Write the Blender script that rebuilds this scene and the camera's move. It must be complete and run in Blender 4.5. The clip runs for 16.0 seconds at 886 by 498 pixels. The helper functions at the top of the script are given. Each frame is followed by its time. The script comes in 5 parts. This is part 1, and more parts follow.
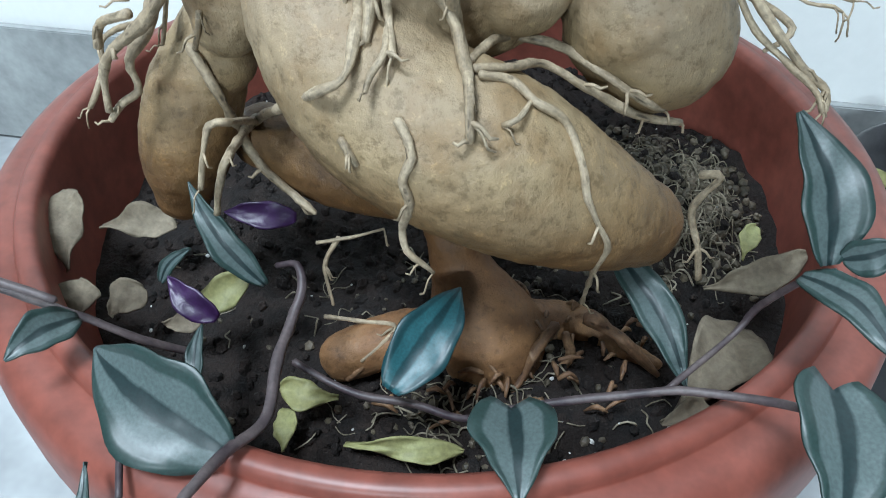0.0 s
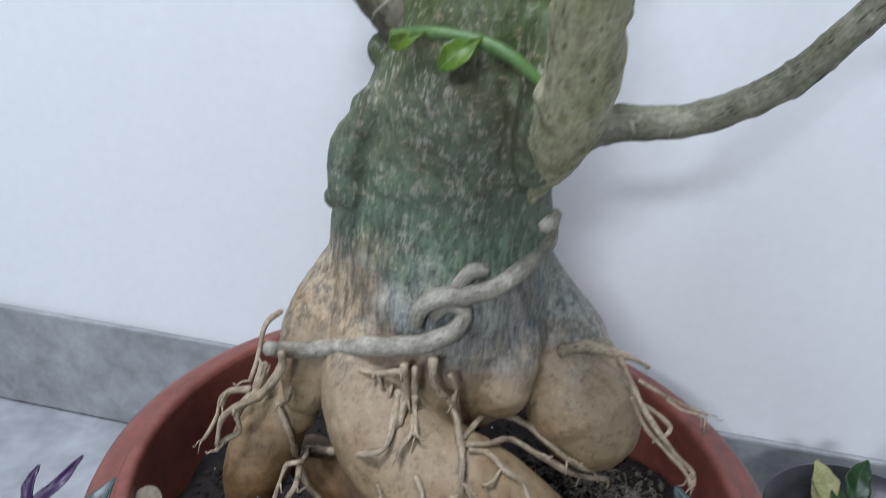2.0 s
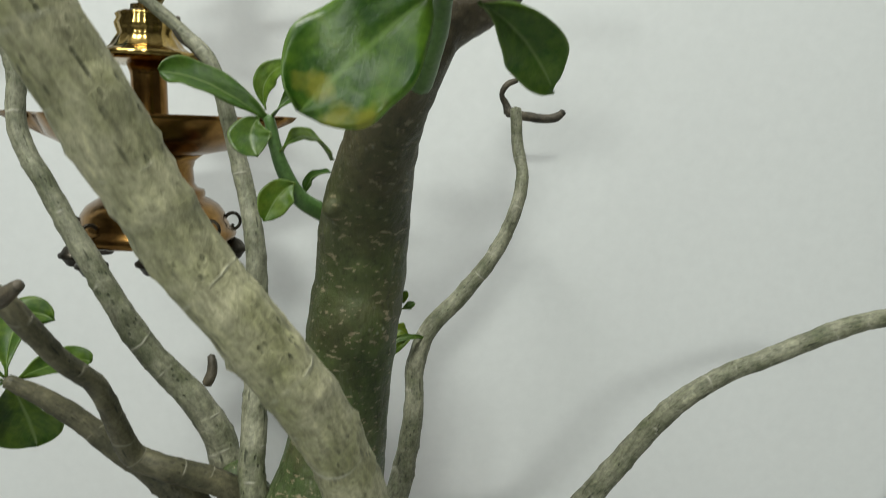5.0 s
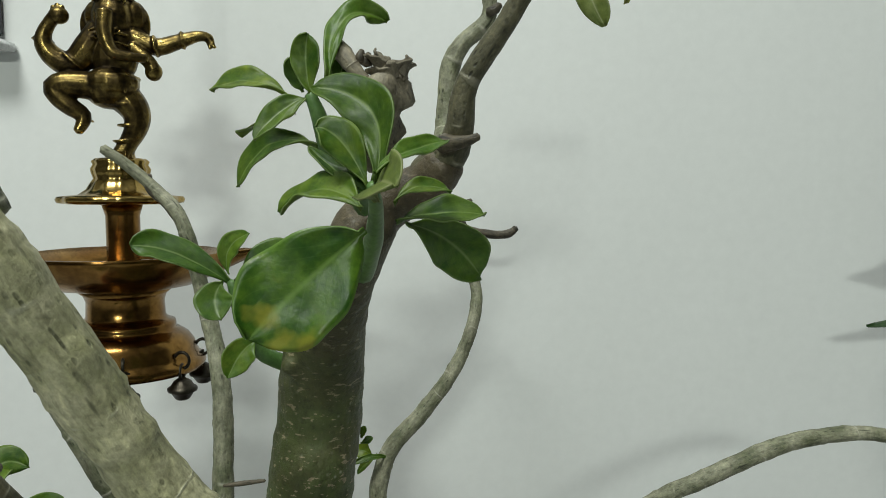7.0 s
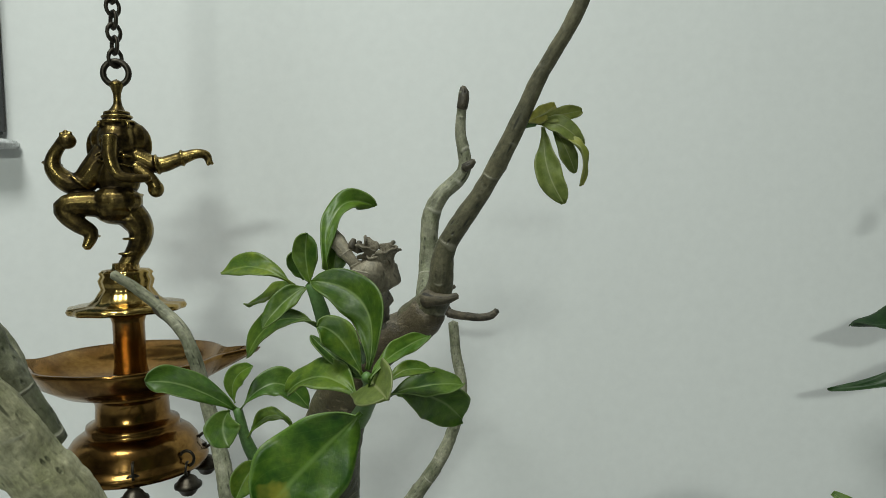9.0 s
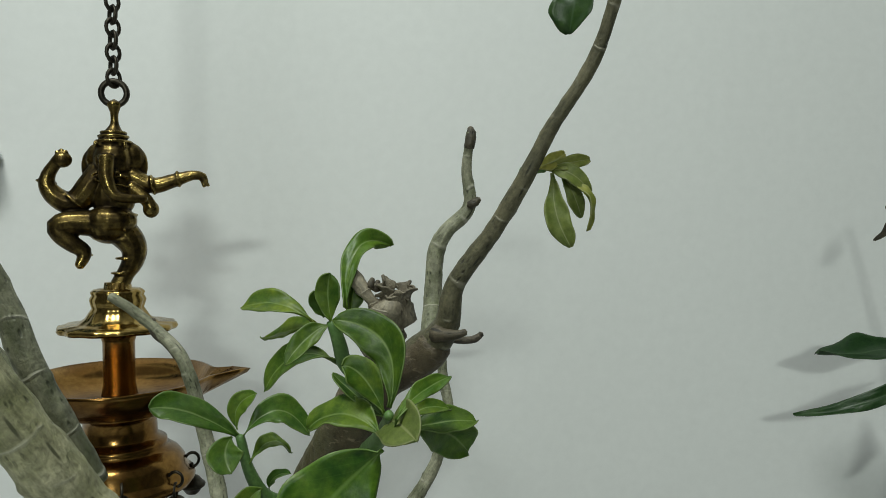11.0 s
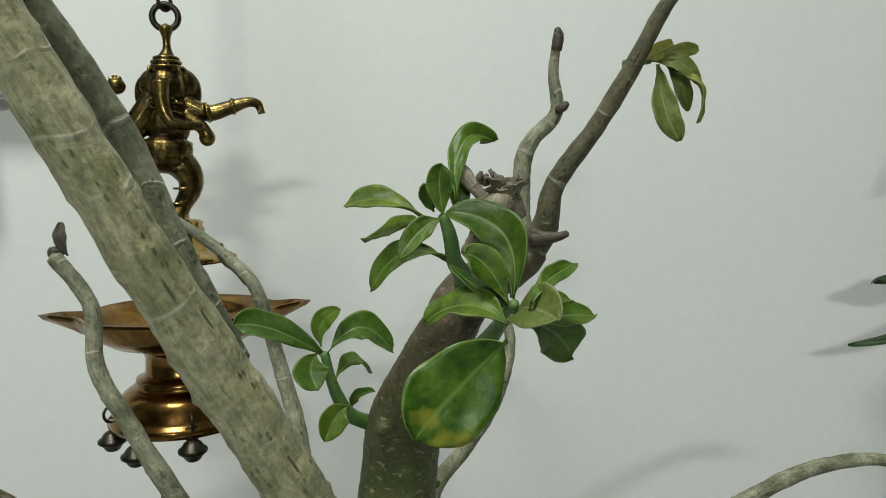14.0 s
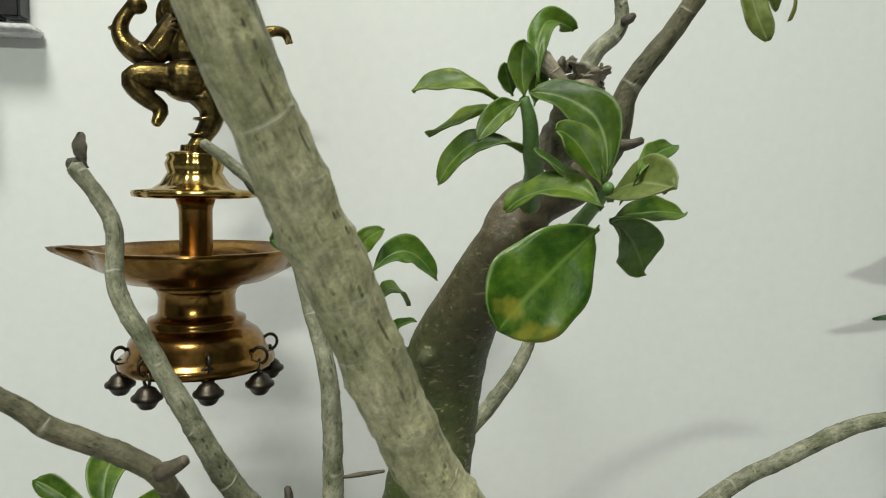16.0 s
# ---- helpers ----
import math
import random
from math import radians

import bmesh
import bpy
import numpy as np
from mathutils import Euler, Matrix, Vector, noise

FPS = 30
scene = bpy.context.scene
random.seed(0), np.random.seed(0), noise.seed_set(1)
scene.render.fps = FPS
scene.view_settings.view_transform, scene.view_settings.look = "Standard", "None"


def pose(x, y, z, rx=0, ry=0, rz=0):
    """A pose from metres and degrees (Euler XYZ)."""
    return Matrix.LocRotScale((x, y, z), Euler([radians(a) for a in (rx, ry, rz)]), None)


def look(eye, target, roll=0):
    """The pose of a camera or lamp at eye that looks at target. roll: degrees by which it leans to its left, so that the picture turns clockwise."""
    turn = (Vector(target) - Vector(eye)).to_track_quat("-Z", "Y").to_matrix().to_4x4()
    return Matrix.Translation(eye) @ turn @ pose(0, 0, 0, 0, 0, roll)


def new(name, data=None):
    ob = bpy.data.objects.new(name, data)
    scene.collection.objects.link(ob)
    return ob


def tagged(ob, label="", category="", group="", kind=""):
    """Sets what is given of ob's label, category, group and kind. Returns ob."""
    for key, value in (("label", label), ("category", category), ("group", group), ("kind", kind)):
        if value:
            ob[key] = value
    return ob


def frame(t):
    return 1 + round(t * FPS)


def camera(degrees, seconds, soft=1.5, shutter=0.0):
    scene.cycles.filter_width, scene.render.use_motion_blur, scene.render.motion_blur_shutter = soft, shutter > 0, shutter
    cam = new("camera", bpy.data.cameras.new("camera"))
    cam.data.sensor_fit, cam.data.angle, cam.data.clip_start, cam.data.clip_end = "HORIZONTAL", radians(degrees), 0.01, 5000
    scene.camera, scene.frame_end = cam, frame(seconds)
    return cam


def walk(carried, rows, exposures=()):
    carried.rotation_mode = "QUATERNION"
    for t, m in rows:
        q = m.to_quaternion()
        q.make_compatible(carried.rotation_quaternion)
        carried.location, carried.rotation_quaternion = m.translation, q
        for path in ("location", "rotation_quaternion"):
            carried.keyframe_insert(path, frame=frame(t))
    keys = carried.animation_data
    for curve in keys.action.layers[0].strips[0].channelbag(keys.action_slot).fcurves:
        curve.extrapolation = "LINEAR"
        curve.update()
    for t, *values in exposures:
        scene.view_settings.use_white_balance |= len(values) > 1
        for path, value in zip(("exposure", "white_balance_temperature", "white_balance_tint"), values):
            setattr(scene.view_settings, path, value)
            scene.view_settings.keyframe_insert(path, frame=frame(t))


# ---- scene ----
cam = camera(64.0, 16.0, 0.7, 0.3)
TUBE_W, FILL_W = 49.0, 64.0
PATH = [
    (0, (0.0052, -0.0034, 0.4329), (-0.0208, 0.7074, -0.2700), -0.17),
    (0.5, (0.0036, -0.0077, 0.4222), (-0.0138, 0.7058, -0.2782), 1.66),
    (1, (-0.0042, -0.0494, 0.4847), (-0.0280, 0.8124, -0.0220), 3.67),
    (1.5, (-0.0120, -0.0722, 0.5010), (-0.0584, 0.8233, 0.0582), 4.68),
    (2, (0.0007, -0.0819, 0.5299), (-0.0327, 0.8381, 0.1393), 4.05),
    (2.5, (0.0144, -0.1000, 0.5874), (-0.0022, 0.8486, 0.2713), 1.38),
    (3, (0.0153, -0.1006, 0.6005), (0.0681, 0.8630, 0.3383), 3.89),
    (3.5, (0.0063, -0.1006, 0.6323), (0.1075, 0.8711, 0.4190), 4.19),
    (4, (-0.0010, -0.1002, 0.6558), (0.1524, 0.8692, 0.4643), 4.83),
    (4.5, (0.0044, -0.1057, 0.6684), (0.1622, 0.8640, 0.4818), 4.10),
    (5, (0.0120, -0.1175, 0.7038), (0.1664, 0.8574, 0.5432), 1.27),
    (7.5, (0.0224, -0.1538, 0.7625), (0.2081, 0.8266, 0.6969), -0.24),
    (8, (0.0207, -0.1664, 0.7835), (0.2077, 0.8145, 0.7292), -0.83),
    (10.5, (0.0087, -0.1792, 0.8188), (0.2471, 0.7901, 0.7589), -0.65),
    (11, (-0.0047, -0.1815, 0.8228), (0.2487, 0.7847, 0.7767), 0.10),
    (11.5, (-0.0026, -0.1826, 0.8253), (0.2592, 0.7815, 0.7810), -0.29),
    (12, (-0.0037, -0.1825, 0.8185), (0.2690, 0.7785, 0.7734), 0.15),
    (12.5, (-0.0048, -0.1775, 0.8007), (0.2481, 0.7870, 0.7247), 0.49),
    (13, (-0.0060, -0.1800, 0.8015), (0.2277, 0.7891, 0.7227), 0.17),
    (13.5, (-0.0210, -0.1750, 0.7983), (0.1926, 0.7979, 0.7097), -0.41),
    (14, (-0.0430, -0.1620, 0.7938), (0.2046, 0.8025, 0.7013), -0.99),
    (14.5, (-0.0426, -0.1517, 0.7833), (0.2222, 0.8055, 0.6665), -1.49),
    (15, (-0.0686, -0.1431, 0.7597), (0.1815, 0.8180, 0.6426), 0.44),
    (15.5, (-0.0794, -0.1321, 0.7429), (0.1790, 0.8288, 0.6435), 1.36),
    (16, (-0.0699, -0.1348, 0.7512), (0.2019, 0.8237, 0.6654), 0.74),
]
EXPOSURES = [(0, 0.6, 5450, 3), (0.6, 0.5, 5450, 6), (1.1, 0.06, 5550, 14), (1.5, 0.1, 5600, 14), (2.6, -0.14, 5800, 16), (3.0, -0.14, 6150, 14), (3.4, -0.14, 6750, 10), (4.5, -0.29, 6650, 6),
             (5.2, -0.40, 6600, 3), (7.5, -0.61, 6550, 0), (11, -0.81, 6500, -1), (13, -0.76, 6550, 0), (16, -0.35, 6880, 2)]
walk(cam, [(t, look(eye, target, roll)) for t, eye, target, roll in PATH], EXPOSURES)

# ---- world and lights ----
world = bpy.data.worlds.new("room_world")
scene.world = world
world.use_nodes = True
world.node_tree.nodes["Background"].inputs[0].default_value = (0.9, 0.95, 1.0, 1)
world.node_tree.nodes["Background"].inputs[1].default_value = 0.02

# one horizontal tube lamp high on the opposite wall
tube_data = bpy.data.lights.new("tube_lamp_light", "AREA")
tube_data.shape, tube_data.size, tube_data.size_y, tube_data.energy = "RECTANGLE", 0.6, 0.16, TUBE_W
tube_data.color = (0.97, 1.0, 0.97)
new("tube_lamp_light", tube_data).matrix_world = look((-0.75, -3.1, 1.9), (0.0, 0.5, 0.7))
# added overhead fill behind the camera for soft ambient light, no real fitting
fill_data = bpy.data.lights.new("overhead_fill_light", "AREA")
fill_data.shape, fill_data.size, fill_data.size_y, fill_data.energy = "RECTANGLE", 0.6, 0.6, FILL_W
new("overhead_fill_light", fill_data).matrix_world = look((-0.55, -0.55, 2.66), (-0.55, -0.55, 0))


# ---- materials ----
def mat(name, rough=0.6, metal=0.0):
    m = bpy.data.materials.new(name)
    m.use_nodes = True
    nt = m.node_tree
    b = nt.nodes["Principled BSDF"]
    b.inputs["Roughness"].default_value, b.inputs["Metallic"].default_value = rough, metal
    return m, nt, b


def node(nt, kind, **inputs):
    n = nt.nodes.new(kind)
    for key, value in inputs.items():
        n.inputs[key.replace("_", " ")].default_value = value
    return n


def noise_node(nt, scale, detail=4.0, rough=0.6, stretch=None, coord="Object"):
    tc = nt.nodes.new("ShaderNodeTexCoord")
    mp = nt.nodes.new("ShaderNodeMapping")
    if stretch:
        mp.inputs["Scale"].default_value = stretch
    nt.links.new(tc.outputs[coord], mp.inputs["Vector"])
    n = node(nt, "ShaderNodeTexNoise", Scale=scale, Detail=detail, Roughness=rough)
    nt.links.new(mp.outputs[0], n.inputs["Vector"])
    return n


def ramp(nt, source, stops):
    r = nt.nodes.new("ShaderNodeValToRGB")
    e = r.color_ramp.elements
    while len(e) < len(stops):
        e.new(0.5)
    for el, (pos, col) in zip(e, stops):
        el.position, el.color = pos, (*col, 1)
    nt.links.new(source, r.inputs[0])
    return r


def mixc(nt, fac, a, b, blend="MIX"):
    m = nt.nodes.new("ShaderNodeMix")
    m.data_type, m.blend_type = "RGBA", blend
    for sock, v in ((m.inputs[0], fac), (m.inputs[6], a), (m.inputs[7], b)):
        if hasattr(v, "links"):
            nt.links.new(v, sock)
        elif isinstance(v, (int, float)):
            sock.default_value = v
        else:
            sock.default_value = (*v, 1)
    return m.outputs[2]


def bump(nt, b, height, strength, dist, prior=None):
    n = node(nt, "ShaderNodeBump", Strength=strength, Distance=dist)
    nt.links.new(height, n.inputs["Height"])
    if prior:
        nt.links.new(prior.outputs[0], n.inputs["Normal"])
    nt.links.new(n.outputs[0], b.inputs["Normal"])
    return n


def simple(name, c1, c2, scale, rough=0.6, metal=0.0, bumps=0.3, dist=0.001, stretch=None, fine=None):
    """Two colours by noise, with a finer grain over them and relief from both."""
    m, nt, b = mat(name, rough, metal)
    n1 = noise_node(nt, scale, 5, 0.6, stretch)
    n2 = noise_node(nt, fine or scale * 7, 3, 0.6, stretch)
    r1 = ramp(nt, n1.outputs[0], [(0.33, c1), (0.67, c2)])
    r2 = ramp(nt, n2.outputs[0], [(0.3, (0.75, 0.75, 0.75)), (0.7, (1.15, 1.15, 1.15))])
    nt.links.new(mixc(nt, 1.0, r1.outputs[0], r2.outputs[0], "MULTIPLY"), b.inputs["Base Color"])
    k = bump(nt, b, n1.outputs[0], bumps, dist)
    bump(nt, b, n2.outputs[0], bumps, dist * 0.4, k)
    return m


def wall_paint(name, base, stain):
    m, nt, b = mat(name, 0.55)
    n1 = noise_node(nt, 2.2, 3, 0.5, (1, 1, 0.35))
    n2 = noise_node(nt, 90, 4, 0.6)
    r1 = ramp(nt, n1.outputs[0], [(0.35, stain), (0.65, base)])
    r2 = ramp(nt, n2.outputs[0], [(0.2, (0.96, 0.96, 0.96)), (0.8, (1.02, 1.02, 1.02))])
    nt.links.new(mixc(nt, 1.0, r1.outputs[0], r2.outputs[0], "MULTIPLY"), b.inputs["Base Color"])
    k = bump(nt, b, n2.outputs[0], 0.08, 0.0008)
    bump(nt, b, noise_node(nt, 7, 2).outputs[0], 0.1, 0.004, k)
    return m


def trunk_material():
    """Tan swollen base, a grey cracked band, green skin over it and brown-green bark at the top."""
    m, nt, b = mat("trunk_skin", 0.55)
    tc = nt.nodes.new("ShaderNodeTexCoord")
    sep = nt.nodes.new("ShaderNodeSeparateXYZ")
    nt.links.new(tc.outputs["Object"], sep.inputs[0])
    big = noise_node(nt, 26, 3, 0.55)
    wob = node(nt, "ShaderNodeMath")
    wob.operation = "MULTIPLY_ADD"
    wob.inputs[1].default_value = 0.05
    nt.links.new(big.outputs[0], wob.inputs[0])
    nt.links.new(sep.outputs[2], wob.inputs[2])
    rng = node(nt, "ShaderNodeMapRange", From_Min=0.18 + 0.025, From_Max=0.80 + 0.025)
    nt.links.new(wob.outputs[0], rng.inputs[0])
    z = lambda v: (v - 0.18) / 0.62
    # tan-to-brown base skin; falloff of light down the bulbs put into its colour
    zone = ramp(nt, rng.outputs[0], [(z(0.19), (0.23, 0.125, 0.055)), (z(0.225), (0.17, 0.085, 0.034)), (z(0.25), (0.12, 0.062, 0.022)), (z(0.28), (0.155, 0.088, 0.031)),
                                     (z(0.315), (0.272, 0.202, 0.11)), (z(0.35), (0.32, 0.248, 0.163)), (z(0.37), (0.215, 0.23, 0.225)),
                                     (z(0.392), (0.22, 0.23, 0.21)), (z(0.41), (0.105, 0.15, 0.10)), (z(0.445), (0.11, 0.15, 0.092)),
                                     (z(0.472), (0.115, 0.14, 0.08)), (z(0.50), (0.058, 0.088, 0.028)), (z(0.60), (0.055, 0.08, 0.018)), (z(0.66), (0.058, 0.068, 0.02)),
                                     (z(0.75), (0.075, 0.06, 0.035))])

    def by_height(stops):
        return ramp(nt, rng.outputs[0], [(z(h), (v, v, v)) for h, v in stops]).outputs[0]

    # tan skin on one flank of the grey band
    flank = node(nt, "ShaderNodeMath")
    flank.operation = "MULTIPLY_ADD"
    flank.inputs[1].default_value = 0.06
    nt.links.new(big.outputs[0], flank.inputs[0])
    nt.links.new(sep.outputs[0], flank.inputs[2])
    tan_side = node(nt, "ShaderNodeMapRange", From_Min=0.005, From_Max=-0.025)
    nt.links.new(flank.outputs[0], tan_side.inputs[0])
    tan_f = mixc(nt, 1.0, tan_side.outputs[0], by_height([(0.345, 0), (0.36, 0.9), (0.395, 0.8), (0.415, 0)]), "MULTIPLY")
    col = mixc(nt, tan_f, zone.outputs[0], (0.30, 0.232, 0.15))
    streak = noise_node(nt, 300, 5, 0.7, (1, 1, 0.22))
    sr = ramp(nt, streak.outputs[0], [(0.40, (0.5, 0.55, 0.57)), (0.58, (1.6, 1.55, 1.45))])
    col = mixc(nt, mixc(nt, 1.0, by_height([(0.345, 0.0), (0.368, 0.85), (0.405, 0.75), (0.43, 0.25), (0.49, 0.1)]), (1, 1, 1), "MULTIPLY"), col, mixc(nt, 1.0, col, sr.outputs[0], "MULTIPLY"))
    patch = noise_node(nt, 42, 4, 0.6)
    pr = ramp(nt, patch.outputs[0], [(0.34, (0.78, 0.68, 0.55)), (0.5, (1, 1, 1)), (0.66, (1.15, 1.14, 1.1))])
    col = mixc(nt, 0.8, col, pr.outputs[0], "MULTIPLY")
    # brown weathering on the green stem
    brown = noise_node(nt, 34, 5, 0.7)
    bf = mixc(nt, 1.0, ramp(nt, brown.outputs[0], [(0.50, (0, 0, 0)), (0.64, (0.65, 0.65, 0.65))]).outputs[0], by_height([(0.43, 0), (0.5, 0.5), (0.64, 0.4), (0.76, 0.9)]), "MULTIPLY")
    col = mixc(nt, bf, col, (0.11, 0.085, 0.044))
    # short pale upright ticks in the skin
    tick = noise_node(nt, 420, 3, 0.6, (1, 1, 0.4))
    lines = ramp(nt, tick.outputs[0], [(0.53, (0, 0, 0)), (0.61, (1, 1, 1))])
    where = ramp(nt, noise_node(nt, 48, 3, 0.6).outputs[0], [(0.42, (0.15, 0.15, 0.15)), (0.6, (0.8, 0.8, 0.8))])
    net_f = mixc(nt, 1.0, mixc(nt, 1.0, lines.outputs[0], where.outputs[0], "MULTIPLY"), by_height([(0.375, 0), (0.395, 0.8), (0.42, 0.45), (0.47, 1.0), (0.50, 0.5), (0.54, 0.1), (0.7, 0.0)]), "MULTIPLY")
    col = mixc(nt, net_f, col, (0.46, 0.44, 0.35))
    # short pale dashes across the stem, and dots
    dash = noise_node(nt, 210, 3, 0.55, (1, 1, 2.6))
    dash_r = ramp(nt, dash.outputs[0], [(0.61, (0, 0, 0)), (0.65, (0.85, 0.85, 0.85))])
    dash_f = mixc(nt, 1.0, dash_r.outputs[0], by_height([(0.41, 0), (0.44, 0.6), (0.6, 1), (0.66, 0.6), (0.75, 0.3)]), "MULTIPLY")
    col = mixc(nt, dash_f, col, (0.33, 0.27, 0.17))
    vor = nt.nodes.new("ShaderNodeTexVoronoi")
    vor.inputs["Scale"].default_value = 190
    nt.links.new(tc.outputs["Object"], vor.inputs["Vector"])
    dots = ramp(nt, vor.outputs["Distance"], [(0.08, (1, 1, 1)), (0.2, (0, 0, 0))])
    dm = mixc(nt, 1.0, dots.outputs[0], ramp(nt, patch.outputs[0], [(0.5, (0, 0, 0)), (0.62, (0.7, 0.7, 0.7))]).outputs[0], "MULTIPLY")
    col = mixc(nt, mixc(nt, 1.0, dm, by_height([(0.38, 0), (0.42, 0.8), (0.6, 0.7), (0.75, 0.4)]), "MULTIPLY"), col, (0.42, 0.42, 0.33))
    flake = noise_node(nt, 210, 5, 0.75, (1, 1, 1.1))
    fk = ramp(nt, flake.outputs[0], [(0.36, (0.55, 0.52, 0.46)), (0.47, (1, 1, 1)), (0.6, (1.08, 1.08, 1.08)), (0.68, (1.6, 1.58, 1.5))])
    col = mixc(nt, by_height([(0.30, 0.8), (0.35, 0.7), (0.38, 0.85)]), col, mixc(nt, 1.0, col, fk.outputs[0], "MULTIPLY"))
    nt.links.new(col, b.inputs["Base Color"])
    k = bump(nt, b, flake.outputs[0], 0.45, 0.0016)
    k = bump(nt, b, streak.outputs[0], 0.45, 0.0014, k)
    k = bump(nt, b, patch.outputs[0], 0.3, 0.002, k)
    k = bump(nt, b, net_f, 0.4, 0.0008, k)
    wr = noise_node(nt, 120, 4, 0.6, (1, 1, 1.5))
    bump(nt, b, wr.outputs[0], 0.3, 0.0014, k)
    return m


def branch_material(name, c1, c2, scar, ring=0.017, rings=0.7, pits=1.0):
    """Bark along the stem's own length: streaked patches of two tones, fine grain, dark pits, cracks and thin pale leaf scars across the stem."""
    m, nt, b = mat(name, 0.6)
    uv = nt.nodes.new("ShaderNodeUVMap")

    def along(scale_u, scale_v):
        mp = nt.nodes.new("ShaderNodeMapping")
        mp.inputs["Scale"].default_value = (scale_u, scale_v, 1)
        nt.links.new(uv.outputs[0], mp.inputs["Vector"])
        return mp.outputs[0]

    def flecks(scale_u, scale_v, share, size):
        vo = node(nt, "ShaderNodeTexVoronoi", Scale=1.0)
        nt.links.new(along(scale_u, scale_v), vo.inputs["Vector"])
        sep = nt.nodes.new("ShaderNodeSeparateColor")
        nt.links.new(vo.outputs["Color"], sep.inputs[0])
        some = ramp(nt, sep.outputs[0], [(share, (1, 1, 1)), (share + 0.03, (0, 0, 0))])
        spot = ramp(nt, vo.outputs["Distance"], [(size * 0.5, (0.9, 0.9, 0.9)), (size, (0, 0, 0))])
        return mixc(nt, 1.0, some.outputs[0], spot.outputs[0], "MULTIPLY")

    n1 = noise_node(nt, 60, 5, 0.65)
    n2 = noise_node(nt, 560, 4, 0.65)
    st = node(nt, "ShaderNodeTexNoise", Scale=1.0, Detail=4.0, Roughness=0.65)
    nt.links.new(along(420, 110), st.inputs["Vector"])
    base = ramp(nt, n1.outputs[0], [(0.36, c1), (0.64, c2)])
    col = mixc(nt, 1.0, base.outputs[0], ramp(nt, st.outputs[0], [(0.32, (0.62, 0.62, 0.58)), (0.5, (1, 1, 1)), (0.7, (1.3, 1.3, 1.25))]).outputs[0], "MULTIPLY")
    col = mixc(nt, 1.0, col, ramp(nt, n2.outputs[0], [(0.3, (0.72, 0.72, 0.7)), (0.7, (1.22, 1.22, 1.18))]).outputs[0], "MULTIPLY")
    pit_f = flecks(680, 300, 0.30 * pits, 0.42)
    gate = ramp(nt, n1.outputs[0], [(0.42, (1, 1, 1)), (0.56, (0.15, 0.15, 0.15))])
    pit_f = mixc(nt, 1.0, pit_f, gate.outputs[0], "MULTIPLY")
    col = mixc(nt, pit_f, col, [c * 0.38 for c in c1])
    crack = flecks(420, 66, 0.10 * pits, 0.3)
    col = mixc(nt, crack, col, [c * 0.32 for c in c1])
    # leaf scars: broken pale bands across the stem
    sep = nt.nodes.new("ShaderNodeSeparateXYZ")
    nt.links.new(uv.outputs[0], sep.inputs[0])
    wob = node(nt, "ShaderNodeTexNoise", Scale=1.0, Detail=2.0)
    nt.links.new(along(40, 60), wob.inputs["Vector"])
    ph = node(nt, "ShaderNodeMath")
    ph.operation = "MULTIPLY_ADD"
    ph.inputs[1].default_value = 1.0 / ring
    nt.links.new(sep.outputs[1], ph.inputs[0])
    shift = node(nt, "ShaderNodeMath")
    shift.operation = "MULTIPLY"
    shift.inputs[1].default_value = 0.9
    nt.links.new(wob.outputs[0], shift.inputs[0])
    nt.links.new(shift.outputs[0], ph.inputs[2])
    fr = node(nt, "ShaderNodeMath")
    fr.operation = "FRACT"
    nt.links.new(ph.outputs[0], fr.inputs[0])
    band = ramp(nt, fr.outputs[0], [(0.42, (0, 0, 0)), (0.49, (1, 1, 1)), (0.54, (0, 0, 0))])
    gap = ramp(nt, noise_node(nt, 95, 2, 0.5).outputs[0], [(0.50, (0, 0, 0)), (0.62, (rings, rings, rings))])
    scar_f = mixc(nt, 1.0, band.outputs[0], gap.outputs[0], "MULTIPLY")
    col = mixc(nt, scar_f, col, scar)
    k = bump(nt, b, n1.outputs[0], 0.4, 0.002)
    k = bump(nt, b, n2.outputs[0], 0.5, 0.0007, k)
    k = bump(nt, b, st.outputs[0], 0.4, 0.0009, k)
    inv = node(nt, "ShaderNodeInvert")
    nt.links.new(pit_f, inv.inputs["Color"])
    k = bump(nt, b, inv.outputs[0], 0.5, 0.0009, k)
    bump(nt, b, scar_f, 0.5, 0.0009, k)
    nt.links.new(col, b.inputs["Base Color"])
    return m


